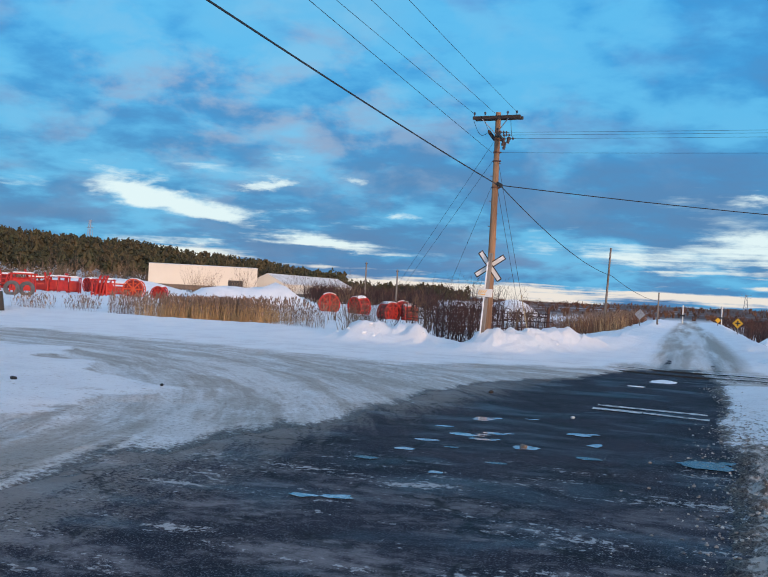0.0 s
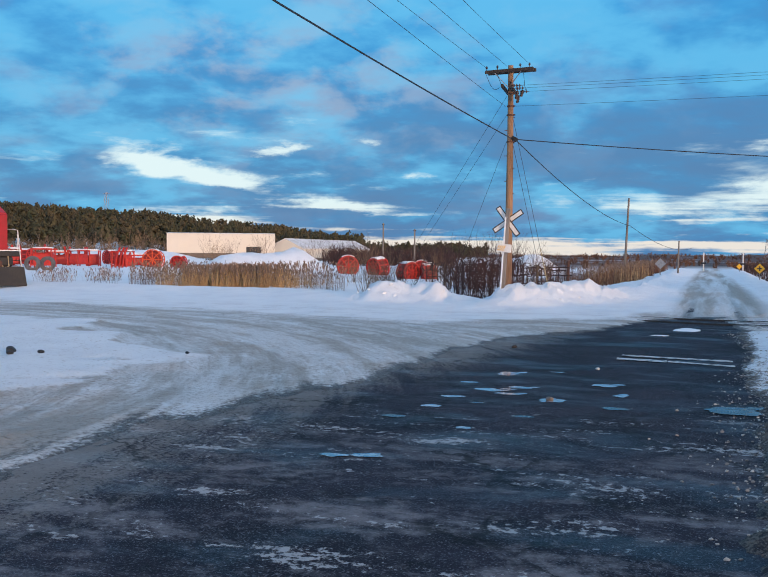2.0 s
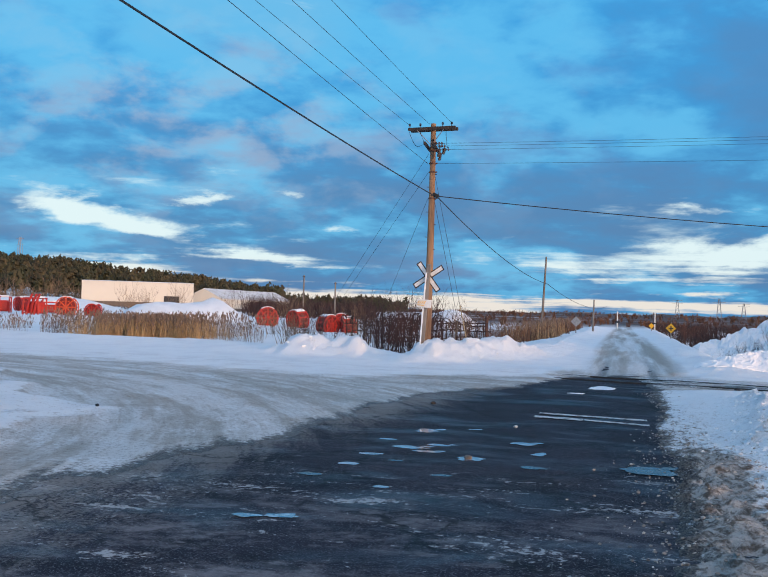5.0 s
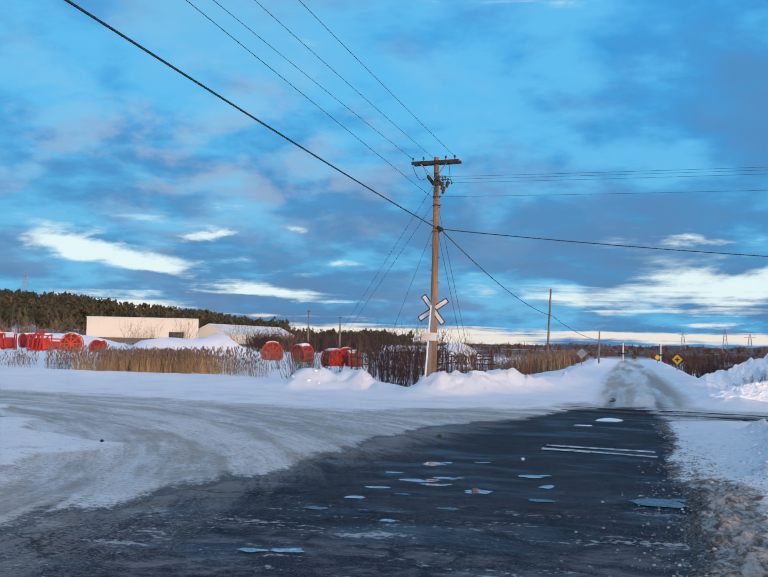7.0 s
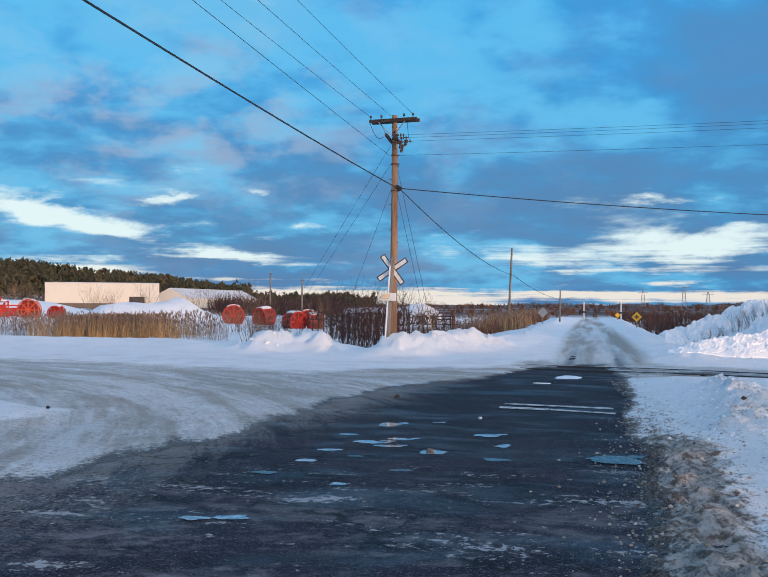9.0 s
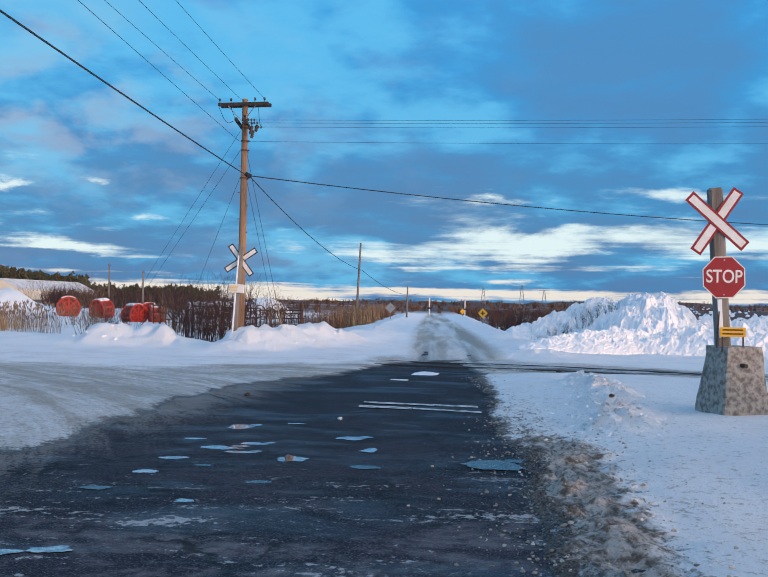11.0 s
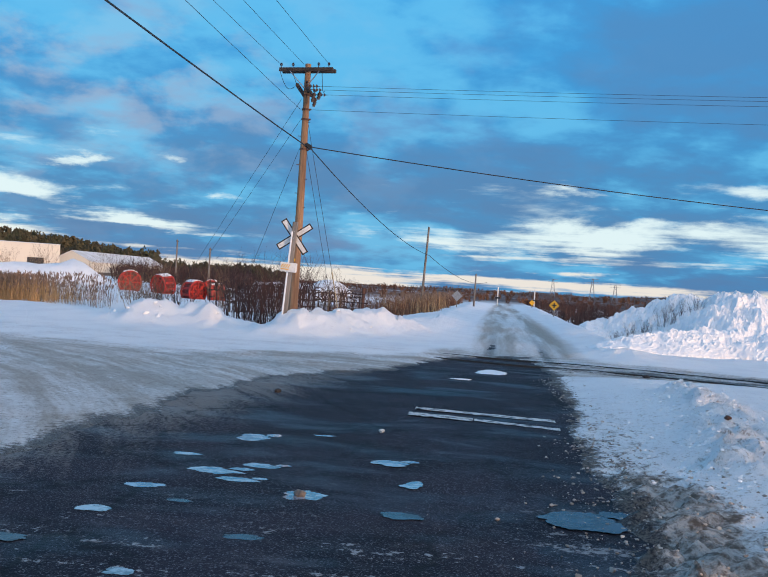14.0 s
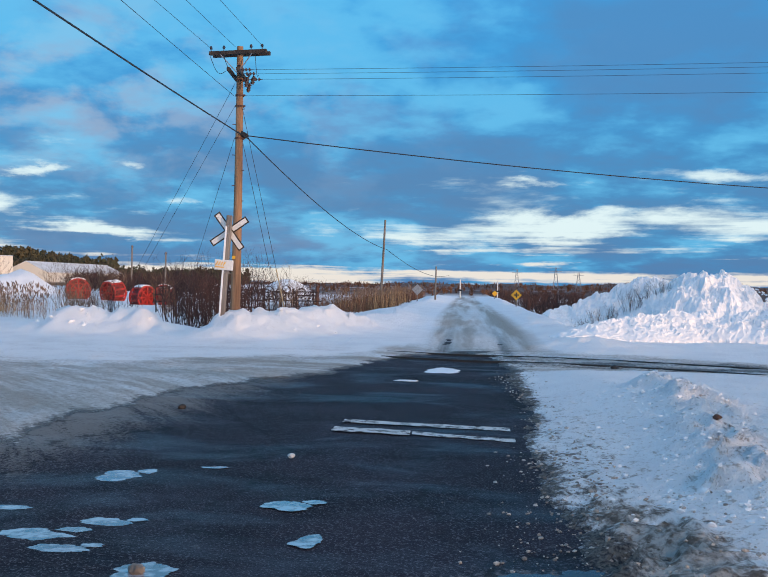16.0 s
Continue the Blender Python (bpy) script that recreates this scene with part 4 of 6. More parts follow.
def build_pole():
    pole = thing("utility_pole", POLE, "tall brown wooden utility pole with crossarms behind the snow bank", "utility pole")
    bm = bmesh.new()
    n = 14
    tube(bm, [(0.06 * math.sin(k / n * 2.2), 0, -0.3 + k / n * 9.55) for k in range(n + 1)], [0.170 - 0.065 * k / n for k in range(n + 1)], 14)
    part("shaft", bm, M_POLE, pole, smooth=True)
    tilt = Matrix.Rotation(radians(-9), 4, "Z")
    for off in (-0.16, 0.16):
        bm = bmesh.new()
        box(bm, (2.0, 0.10, 0.13), tilt @ Vector((0.04, off, 9.03)), tilt, 0.012)
        part("crossarm", bm, M_DARKWOOD, pole)
    for sx in (-1, 1):
        bm = bmesh.new()
        tube(bm, [tilt @ Vector((sx * 0.55, -0.2, 8.97)), tilt @ Vector((0.04, -0.16, 8.35))], 0.018, 6)
        part("brace", bm, M_STEEL, pole)
    buck = Matrix.Rotation(radians(4), 4, "Z")
    for off in (-0.15, 0.15):
        bm = bmesh.new()
        box(bm, (0.10, 1.9, 0.12), buck @ Vector((off, -0.1, 8.30)), buck, 0.012)
        part("buckarm", bm, M_DARKWOOD, pole)
    for x in (-0.9, -0.45, 0.5, 0.88):
        insulator(pole, tilt @ Vector((x, -0.16, 9.095)))
    for y in (-0.9, -0.3, 0.55):
        strain(pole, (0.2, y, 8.30), (1, -0.06, -0.02), 0.5)
        insulator(pole, Vector((0.2, y + 0.12, 8.36)), 0.14)
    # hanging jumper wires
    for x, y, x2, y2 in ((-0.9, -0.16, -0.2, -0.9), (-0.45, -0.16, 0.15, -0.4), (0.6, -0.2, 0.75, -0.35)):
        bm = bmesh.new()
        pts = []
        for k in range(9):
            u = k / 8
            pts.append((x + (x2 - x) * u, y + (y2 - y) * u, 8.9 + (8.25 - 8.9) * u - 0.28 * math.sin(math.pi * u)))
        tube(bm, pts, 0.010, 5)
        part("jumper_wire", bm, M_CABLE, pole)
    for z, w in ((8.15, 0.3), (7.65, 0.2), (7.3, 0.2), (6.25, 0.24)):
        bm = bmesh.new()
        ring(bm, 0.15, 0.02, 0.05, Matrix.Translation((0.06, 0, z)) @ Matrix.Rotation(radians(90), 4, "X"), 12)
        box(bm, (w, 0.04, 0.05), (0.16, -0.06, z))
        part("clamp", bm, M_RUST, pole)
    bm = bmesh.new()
    box(bm, (0.26, 0.14, 0.16), (0.24, -0.06, 6.36), Matrix.Rotation(0.5, 4, "Y"), 0.03)
    part("cable_clamp", bm, M_CABLE, pole)
    for k in range(7):
        bm = bmesh.new()
        z = 4.2 + 0.5 * k
        tube(bm, [(0.05 + (-1) ** k * 0.08, -0.04, z), (0.05 + (-1) ** k * 0.2, -0.08, z)], 0.014, 5)
        part("step_bolt", bm, M_RUST, pole)
    bm = bmesh.new()
    box(bm, (0.10, 0.012, 0.10), (-0.02, -0.178, 2.35))
    part("tag", bm, M_YELLOW, pole, "small yellow tag")
    for x, y, z, s in ((0.34, -0.35, 8.02, 0.16), (0.50, -0.15, 8.12, 0.13), (0.28, 0.2, 7.95, 0.15)):
        bm = bmesh.new()
        tube(bm, [(x, y, z - s), (x + 0.06, y, z + s)], [0.05, 0.045], 8)
        for q in (-0.5, 0.0, 0.5):
            tube(bm, [(x + 0.03 + 0.06 * q * 0.5, y, z + s * q - 0.015), (x + 0.03 + 0.06 * q * 0.5, y, z + s * q + 0.015)], 0.075, 8)
        part("fuse_cutout", bm, M_GLASS, pole)
    # guy with its guard
    for top, foot in ((7.3, (1.45, 1.6, 0.2)), (6.3, (1.25, 1.5, 0.2))):
        bm = bmesh.new()
        tube(bm, [(0.12, 0.1, top), foot], 0.008, 5)
        part("guy_wire", bm, M_CABLE, pole)
    bm = bmesh.new()
    a, b = Vector((0.12, 0.1, 7.3)), Vector((1.45, 1.6, 0.2))
    tube(bm, [b, b + (a - b).normalized() * 1.9], 0.02, 8)
    part("guy_guard", bm, M_TAN, pole, "tan plastic guy guard")
    for top, foot in ((8.05, (-9.5, 16.0, 1.0)), (7.3, (-9.0, 15.5, 1.0)), (6.25, (-5.0, 11.0, 0.6))):
        bm = bmesh.new()
        tube(bm, [(-0.1, 0, top), foot], 0.007, 5)
        part("guy_wire", bm, M_CABLE, pole)
    return pole


build_pole()


def wire(a, b, sag, r, label, n=26):
    bm = bmesh.new()
    a, b = Vector(a), Vector(b)
    pts = []
    for k in range(n + 1):
        u = k / n
        p = a.lerp(b, u)
        p.z -= sag * 4 * u * (1 - u)
        pts.append(p)
    tube(bm, pts, r, 5)
    return tagged(mesh_object("overhead_wire", bm, M_CABLE), label, "overhead wire", "overhead wires")


def bearing(az, d, x=POLE.x, y=POLE.y):
    return x + d * math.sin(radians(az)), y + d * math.cos(radians(az))


def build_wires():
    wire((-7.2, 37.35, 6.36), (-7.34, -18, 7.0), 0.30, 0.021, "thick black telephone cable running along the road")
    px, py = bearing(67, 52)
    wire((-7.1, 37.35, 6.34), (px, py, 6.5), 0.85, 0.019, "thick black cable crossing over the road")
    wire((-7.1, 37.45, 6.34), (-5.75, 79, 4.15), 0.55, 0.020, "black cable running to the next pole")
    wire((-5.75, 79, 4.15), (-2.1, 150, 3.0), 0.9, 0.022, "black cable running past the far pole")
    tilt = Matrix.Rotation(radians(-9), 4, "Z")
    for x in (-0.92, -0.05, 0.88):
        p = POLE + tilt @ Vector((x, -0.16, 9.21))
        wire(p, (p.x - 0.1, -18, 8.95), 0.22, 0.007, "thin bare power line running along the road")
    wire((-7.5, 37.4, 7.65), (-7.6, -18, 8.4), 0.10, 0.0075, "thin neutral line running along the road")
    for y, z in ((36.5, 8.30), (37.1, 8.30), (37.95, 8.30)):
        qx, qy = bearing(94, 60, -6.7, y)
        wire((-6.68, y, z), (qx, qy, z + 0.75), 0.35, 0.0055, "thin bare power line crossing over the road")
    qx, qy = bearing(94, 60, -7.2, 37.4)
    wire((-7.2, 37.4, 7.65), (qx, qy, 8.2), 0.35, 0.0055, "thin neutral line crossing over the road")


build_wires()


# ---------------------------------------------------------------- crossing signs
def slat(parent, name, length, wide, angle, at, mat_face, mat_edge, inset=0.022, face_y=-0.004):
    """One arm of a crossing sign: an edged plate with a smaller face on it."""
    m = Matrix.Translation(at) @ Matrix.Rotation(radians(angle), 4, "Y")
    bm = bmesh.new()
    prism(bm, [(-length / 2, -wide / 2), (length / 2, -wide / 2), (length / 2, wide / 2), (-length / 2, wide / 2)], 0.006, m)
    arm = part(name, bm, mat_edge, parent)
    bm = bmesh.new()
    l, w = length / 2 - inset, wide / 2 - inset
    prism(bm, [(-l, -w), (l, -w), (l, w), (-l, w)], 0.003, m @ Matrix.Translation((0, face_y, 0)))
    part("face", bm, mat_face, arm)
    return arm


def build_far_crossing():
    s = thing("crossing_sign", (-6.58, 32.55, 0.1), "weathered white crossbuck sign seen from behind on a leaning timber post", "railway sign")
    s.rotation_euler = (0, radians(3.6), 0)
    bm = bmesh.new()
    box(bm, (0.15, 0.15, 3.4), (0, 0, 1.6), None, 0.02)
    part("post", bm, M_GREYWOOD, s)
    bm = bmesh.new()
    box(bm, (0.05, 0.02, 3.0), (-0.055, -0.080, 1.5), None, 0.006)
    part("snow_strip", bm, M_CAP, s, "strip of snow stuck to the post")
    for k, ang in enumerate((50, -38)):
        slat(s, "crossbuck_arm", 1.22, 0.20, ang, Vector((0, 0.08 + 0.012 * k, 2.86)), M_WHITE, M_DARKWOOD, 0.036)
    bm = bmesh.new()
    box(bm, (0.50, 0.13, 0.28), (-0.02, -0.145, 1.92), None, 0.015)
    box_part = part("notice_box", bm, M_WHITE, s, "white box with slanted yellow bars")
    for x in (-0.205, -0.135, -0.065, 0.005):
        bm = bmesh.new()
        box(bm, (0.026, 0.006, 0.12), (x, -0.214, 1.955), Matrix.Rotation(radians(28), 4, "Y"))
        part("bar", bm, M_YELLOW, box_part)
    bm = bmesh.new()
    box(bm, (0.25, 0.006, 0.028), (-0.115, -0.214, 1.855))
    part("bar", bm, M_YELLOW, box_part)
    for z in (2.8, 3.0, 1.72):
        bm = bmesh.new()
        tube(bm, [(0.0, -0.075, z), (0.0, -0.10, z)], 0.018, 6)
        part("bolt", bm, M_STEEL, s)


build_far_crossing()


def word(parent, text, size, at, mat):
    cu = bpy.data.curves.new("word", "FONT")
    cu.body, cu.size, cu.align_x, cu.align_y, cu.extrude = text, size, "CENTER", "CENTER", 0.002
    cu.offset = 0.003
    tmp = bpy.data.objects.new("word", cu)
    scene.collection.objects.link(tmp)
    me = bpy.data.meshes.new_from_object(tmp.evaluated_get(bpy.context.evaluated_depsgraph_get()))
    bpy.data.objects.remove(tmp)
    me.transform(Matrix.Translation(at) @ Matrix.Rotation(radians(90), 4, "X") @ Matrix.Diagonal((0.82, 1, 1, 1)))
    me.materials.clear()
    me.materials.append(mat)
    ob = new("lettering", me)
    ob.parent = parent
    return ob


def octagon(r):
    return [(r * math.cos(radians(22.5 + 45 * k)), r * math.sin(radians(22.5 + 45 * k))) for k in range(8)]


def build_near_crossing():
    x, y = 4.09, 15.45
    s = thing("stop_crossing_sign", (x, y, 0), "red stop sign and crossbuck on a grey timber post", "stop sign")
    lean = Matrix.Rotation(radians(-3.6), 4, "Y")
    bm = bmesh.new()
    box(bm, (0.20, 0.17, 2.5), lean @ Vector((0.06, 0.02, 2.16)), lean, 0.03)
    part("post", bm, M_GREYWOOD, s)
    bm = bmesh.new()
    box(bm, (0.06, 0.02, 0.55), lean @ Vector((0.02, -0.075, 1.52)), lean)
    part("snow_strip", bm, M_CAP, s, "strip of snow on the post")
    for k, ang in enumerate((-56, 42)):
        arm = slat(s, "crossbuck_arm", 1.08, 0.175, ang, lean @ Vector((0.04, -0.085 - 0.012 * k, 2.92)), M_WHITE, M_RED, 0.034, -0.004)
    plate = Matrix.Translation((-0.04, -0.10, 2.11)) @ Matrix.Rotation(radians(-2), 4, "Y")
    bm = bmesh.new()
    prism(bm, octagon(0.325), 0.004, plate)
    stop = part("stop_plate", bm, M_WHITE, s, "white-edged red octagon")
    bm = bmesh.new()
    prism(bm, octagon(0.308), 0.003, plate @ Matrix.Translation((0, -0.004, 0)))
    part("face", bm, M_RED, stop)
    word(stop, "STOP", 0.262, (-0.04, -0.108, 2.115), M_WHITE)
    for z in (2.36, 1.86):
        bm = bmesh.new()
        tube(bm, [(-0.04, -0.10, z), (-0.04, -0.115, z)], 0.012, 6)
        part("bolt", bm, M_STEEL, stop)
    bm = bmesh.new()
    box(bm, (0.36, 0.01, 0.135), (0.05, -0.24, 1.33))
    notice = part("notice_plate", bm, M_YELLOW, s, "small yellow notice with two dark lines")
    for z in (1.36, 1.305):
        bm = bmesh.new()
        box(bm, (0.29, 0.004, 0.02), (0.05, -0.248, z))
        part("bar", bm, M_RUST, notice)
    for dx in (-0.12, 0.17):
        bm = bmesh.new()
        tube(bm, [(dx + 0.03, -0.232, 1.05), (dx + 0.03, -0.232, 1.34)], 0.012, 6)
        part("rod", bm, M_RUST, s)
    bm = bmesh.new()
    tube(bm, [(-0.16, -0.2, 1.1), (-0.13, -0.2, 1.62)], 0.011, 6)
    part("rod", bm, M_RUST, s)
    # tapered concrete footing
    foot = thing("concrete_footing", (x + 0.14, y + 0.02, 0), "tapered weathered concrete block footing with flaking faces", "concrete block")
    foot.rotation_euler = (0, 0, radians(17))
    bm = bmesh.new()
    levels, n = 9, 8
    rows = []
    for k in range(levels):
        u = k / (levels - 1)
        half, z = 0.42 - 0.135 * u, -0.1 + 1.22 * u
        loop = []
        for side in range(4):
            for j in range(n):
                q = -1 + 2 * j / n
                px, py = ((q, -1), (1, q), (-q, 1), (-1, -q))[side]
                c = 1 - 0.06 * max(0, abs(q) - 0.85) / 0.15
                v = Vector((px * half * c, py * half * c, z))
                v += Vector((px, py, 0)) * 0.030 * noise.noise(v * 4.0) + Vector((px, py, 0)) * 0.014 * noise.noise(v * 13.0)
                loop.append(bm.verts.new(v))
        rows.append(loop)
    for a, b in zip(rows, rows[1:]):
        for j in range(len(a)):
            bm.faces.new((a[j], a[(j + 1) % len(a)], b[(j + 1) % len(a)], b[j]))
    bm.faces.new(rows[-1])
    part("block", bm, M_CONC, foot)
    bm = bmesh.new()
    tube(bm, [(-0.07, -0.42, 0.86), (-0.07, -0.30, 0.86)], 0.03, 8)
    part("hole", bm, M_BLACK, foot)
    for z in (0.28, 0.98):
        bm = bmesh.new()
        box(bm, (0.018, 0.70 - 0.2 * z, 0.018), (0.415 - 0.11 * z, 0, z))
        part("steel_band", bm, M_RUST, foot)


build_near_crossing()


# ---------------------------------------------------------------- far poles and road signs
def plain_pole(at, top, lean, r, label, arm=0.0):
    p = thing("far_pole", at, label, "pole")
    bm = bmesh.new()
    tube(bm, [(0, 0, -0.3), (math.tan(radians(lean)) * top, 0, top)], [r, r * 0.7], 8)
    part("shaft", bm, M_GREYWOOD, p)
    if arm:
        bm = bmesh.new()
        box(bm, (arm, 0.12, 0.14), (math.tan(radians(lean)) * top, 0, top - 0.25))
        part("crossarm", bm, M_DARKWOOD, p)
    return p


plain_pole((-6.2, 79, height(-6.2, 79)), 6.45, 2.6, 0.105, "bare leaning wooden pole in the roadside brush")
plain_pole((-2.35, 89, height(-2.35, 89)), 2.9, 1.0, 0.085, "short wooden pole beside the snowy road")
for az, el, d, arm in ((-18.69, 1.83, 160, 0.4), (-16.82, 1.48, 150, 0.4)):
    qx, qy = polar(az, d)
    plain_pole((qx, qy, height(qx, qy)), 1.8 + d * math.tan(radians(el)) - height(qx, qy), 0, 0.16, "dark distant pole behind the yard", arm)
bm = bmesh.new()
fx, fy = polar(-7.83, 58)
tube(bm, [(fx, fy, height(fx, fy) - 0.2), (fx + 0.02, fy, 1.42)], 0.10, 8)
tagged(mesh_object("fence_post", bm, M_RUST), "dark thick fence post in the snow", "fence post")


def diamond_sign(at, centre, face_mat, symbol, label, size=0.62):
    s = thing("road_sign", at, label, "road sign")
    bm = bmesh.new()
    box(bm, (0.07, 0.05, centre + 0.35 - at[2]), (0, 0.03, (centre - at[2] + 0.35) / 2 - 0.15))
    part("post", bm, M_GREYWOOD, s)
    bm = bmesh.new()
    h = size * 0.7071
    z = centre - at[2]
    prism(bm, [(0, z - h), (h, z), (0, z + h), (-h, z)], 0.006, Matrix())
    plate = part("plate", bm, face_mat, s)
    if symbol:
        for w, t in ((0.32, 0.08), (0.08, 0.32)):
            bm = bmesh.new()
            box(bm, (w, 0.004, t), (0, -0.006 - 0.002 * (w > 0.2), z))
            part("symbol", bm, M_BLACK, plate)
    return s


diamond_sign((-3.5, 81, height(-3.5, 81)), 1.15, M_STEEL, False, "grey back of a diamond road sign beside brush")
diamond_sign((3.5, 69.3, height(3.5, 69.3)), 0.97, M_YELLOW, True, "yellow diamond warning sign with a black cross symbol", 0.5)
diamond_sign((3.2, 104, height(3.2, 104)), 0.75, M_YELLOW, False, "yellow diamond warning sign farther down the road", 0.42)


def build_far_signals():
    for (x, y, h) in ((-0.35, 121, 2.2), (4.4, 131, 2.4)):
        s = thing("crossing_signal", (x, y, height(x, y)), "white railway crossing signal post far down the road", "railway signal")
        bm = bmesh.new()
        tube(bm, [(0, 0, 0), (0, 0, h)], 0.075, 8)
        part("mast", bm, M_WHITE, s)
        bm = bmesh.new()
        box(bm, (0.6, 0.1, 0.2), (0, -0.1, h * 0.42), None, 0.03)
        part("lamp_board", bm, M_BLACK, s)


build_far_signals()


# ---------------------------------------------------------------- buildings
def shed(at, turn, length, width, eave, ridge, label, skirt=0.8, door_at=None):
    b = thing("shed", at, label, "industrial building")
    b.rotation_euler = (0, 0, radians(turn))
    l, w = length / 2, width / 2
    bm = bmesh.new()
    prism(bm, [(-w, 0), (w, 0), (w, eave), (0, ridge), (-w, eave)], length, Matrix.Rotation(radians(-90), 4, "Z") @ Matrix.Translation((0, -l, 0)))
    part("wall", bm, M_WALL, b)
    bm = bmesh.new()
    box(bm, (length + 0.1, width + 0.1, skirt), (0, 0, skirt / 2))
    part("skirt", bm, M_WALLB, b)
    for s in (-1, 1):
        bm = bmesh.new()
        slope = math.atan2(ridge - eave, w)
        box(bm, (length + 0.2, math.hypot(w, ridge - eave) + 0.15, 0.08), (0, s * w / 2, (eave + ridge) / 2 + 0.05), Matrix.Rotation(-s * slope, 4, "X"))
        part("roof", bm, M_ROOF, b)
    n = int(length / 1.5)
    for k in range(n):
        for s in (-1, 1):
            bm = bmesh.new()
            box(bm, (0.08, 0.05, eave - skirt - 0.1), (-l + (k + 0.5) * length / n, s * (w + 0.03), (eave + skirt) / 2))
            part("seam", bm, M_WALL, b)
    if door_at:
        bm = bmesh.new()
        box(bm, (3.2, 0.1, 2.2), (door_at, -w - 0.06, skirt + 1.1 - 0.8), None, 0.03)
        part("door", bm, M_BLACK, b)
    return b


def build_sheds():
    ax, ay = polar(-31.35, 214)
    bx, by = polar(-25.1, 214)
    turn = math.degrees(math.atan2(by - ay, bx - ax))
    ln = math.hypot(bx - ax, by - ay)
    cx, cy = (ax + bx) / 2, (ay + by) / 2
    nx, ny = -math.sin(radians(turn)), math.cos(radians(turn))
    shed((cx + nx * 9, cy + ny * 9, 0.6), turn, ln, 18, 5.35, 5.6, "large cream sheet-metal industrial shed with a low roof", 1.1, 7.0)
    ax, ay = polar(-23.4, 232)
    bx, by = polar(-19.4, 275)
    turn = math.degrees(math.atan2(by - ay, bx - ax))
    ln = math.hypot(bx - ax, by - ay)
    cx, cy = (ax + bx) / 2, (ay + by) / 2
    nx, ny = -math.sin(radians(turn)), math.cos(radians(turn))
    shed((cx + nx * 5, cy + ny * 5, 0.0), turn, ln, 10, 2.9, 5.3, "low cream shed with a snowy gabled roof", 0.7)


build_sheds()


# ---------------------------------------------------------------- red reels and frames in the yard
def reel(at, r, wide, turn, mat, label, tilt=0.0, spokes=8):
    s = thing("cable_reel", at, label, "cable reel", "red reels in the yard")
    s.rotation_euler = (radians(tilt), 0, radians(turn))
    for y in (-wide / 2, wide / 2):
        bm = bmesh.new()
        ring(bm, r, 0.10, 0.12, Matrix.Translation((0, y, r)), 24)
        flange = part("flange", bm, mat, s)
        for k in range(spokes):
            a = 2 * math.pi * k / spokes
            bm = bmesh.new()
            box(bm, (r * 0.95, 0.06, 0.12), (math.cos(a) * r * 0.47, y, r + math.sin(a) * r * 0.47), Matrix.Rotation(-a, 4, "Y"))
            part("spoke", bm, mat, flange)
        bm = bmesh.new()
        ring(bm, r * 0.62, 0.06, 0.07, Matrix.Translation((0, y, r)), 16)
        part("inner_ring", bm, mat, flange)
    bm = bmesh.new()
    tube(bm, [(0, -wide * 0.44, r), (0, wide * 0.44, r)], r * 0.86, 20)
    part("drum", bm, M_REEL_SHADE, s)
    for k in range(10):
        a = 2 * math.pi * (k + 0.5) / 10
        bm = bmesh.new()
        box(bm, (0.14, wide, 0.07), (math.cos(a) * r * 0.93, 0, r + math.sin(a) * r * 0.93), Matrix.Rotation(-a + math.pi / 2, 4, "Y"))
        part("tie_bar", bm, mat, s)
    bm = bmesh.new()
    for k in range(7):
        a = radians(62 + 9.3 * k)
        box(bm, (r * 0.2, wide * 0.9, 0.08), (math.cos(a) * (r + 0.03), 0, r + math.sin(a) * (r + 0.03)), Matrix.Rotation(-a + math.pi / 2, 4, "Y"), 0.03)
    part("snow_cap", bm, M_CAP, s, "snow lying on top")
    return s


def frame_rack(at, turn, mat, label, seed):
    """A welded red frame with bent arms and snow on it."""
    rnd = random.Random(seed)
    s = thing("steel_frame", at, label, "steel frame", "red frames in the yard")
    s.rotation_euler = (0, 0, radians(turn))
    w, d, h = rnd.uniform(2.2, 3.6), 1.4, rnd.uniform(1.5, 2.2)
    for x in (-w / 2, w / 2):
        for y in (-d / 2, d / 2):
            bm = bmesh.new()
            tube(bm, [(x, y, 0), (x * 0.9, y, h)], 0.09, 6)
            part("upright", bm, mat, s)
    for z in (0.3, h):
        for y in (-d / 2, d / 2):
            bm = bmesh.new()
            box(bm, (w, 0.14, 0.16), (0, y, z))
            part("rail", bm, mat, s)
    bm = bmesh.new()
    box(bm, (w * 0.94, d * 0.9, h * 0.7), (0, 0, h * 0.45), None, 0.2)
    part("bin", bm, mat, s)
    for k in range(rnd.randint(1, 3)):
        x = rnd.uniform(-w / 2, w / 2)
        bm = bmesh.new()
        tube(bm, [(x, -d / 2, 0.1), (x + 0.5, -d / 2 - 0.2, h * 0.8), (x + 0.9, -d / 2 - 0.1, h * 1.25)], 0.13, 6)
        part("arm", bm, mat, s)
    bm = bmesh.new()
    box(bm, (w * 0.85, d * 0.9, 0.22), (0, 0, h + 0.12), None, 0.09)
    part("snow_cap", bm, M_CAP, s, "thick snow lying on top")
    return s


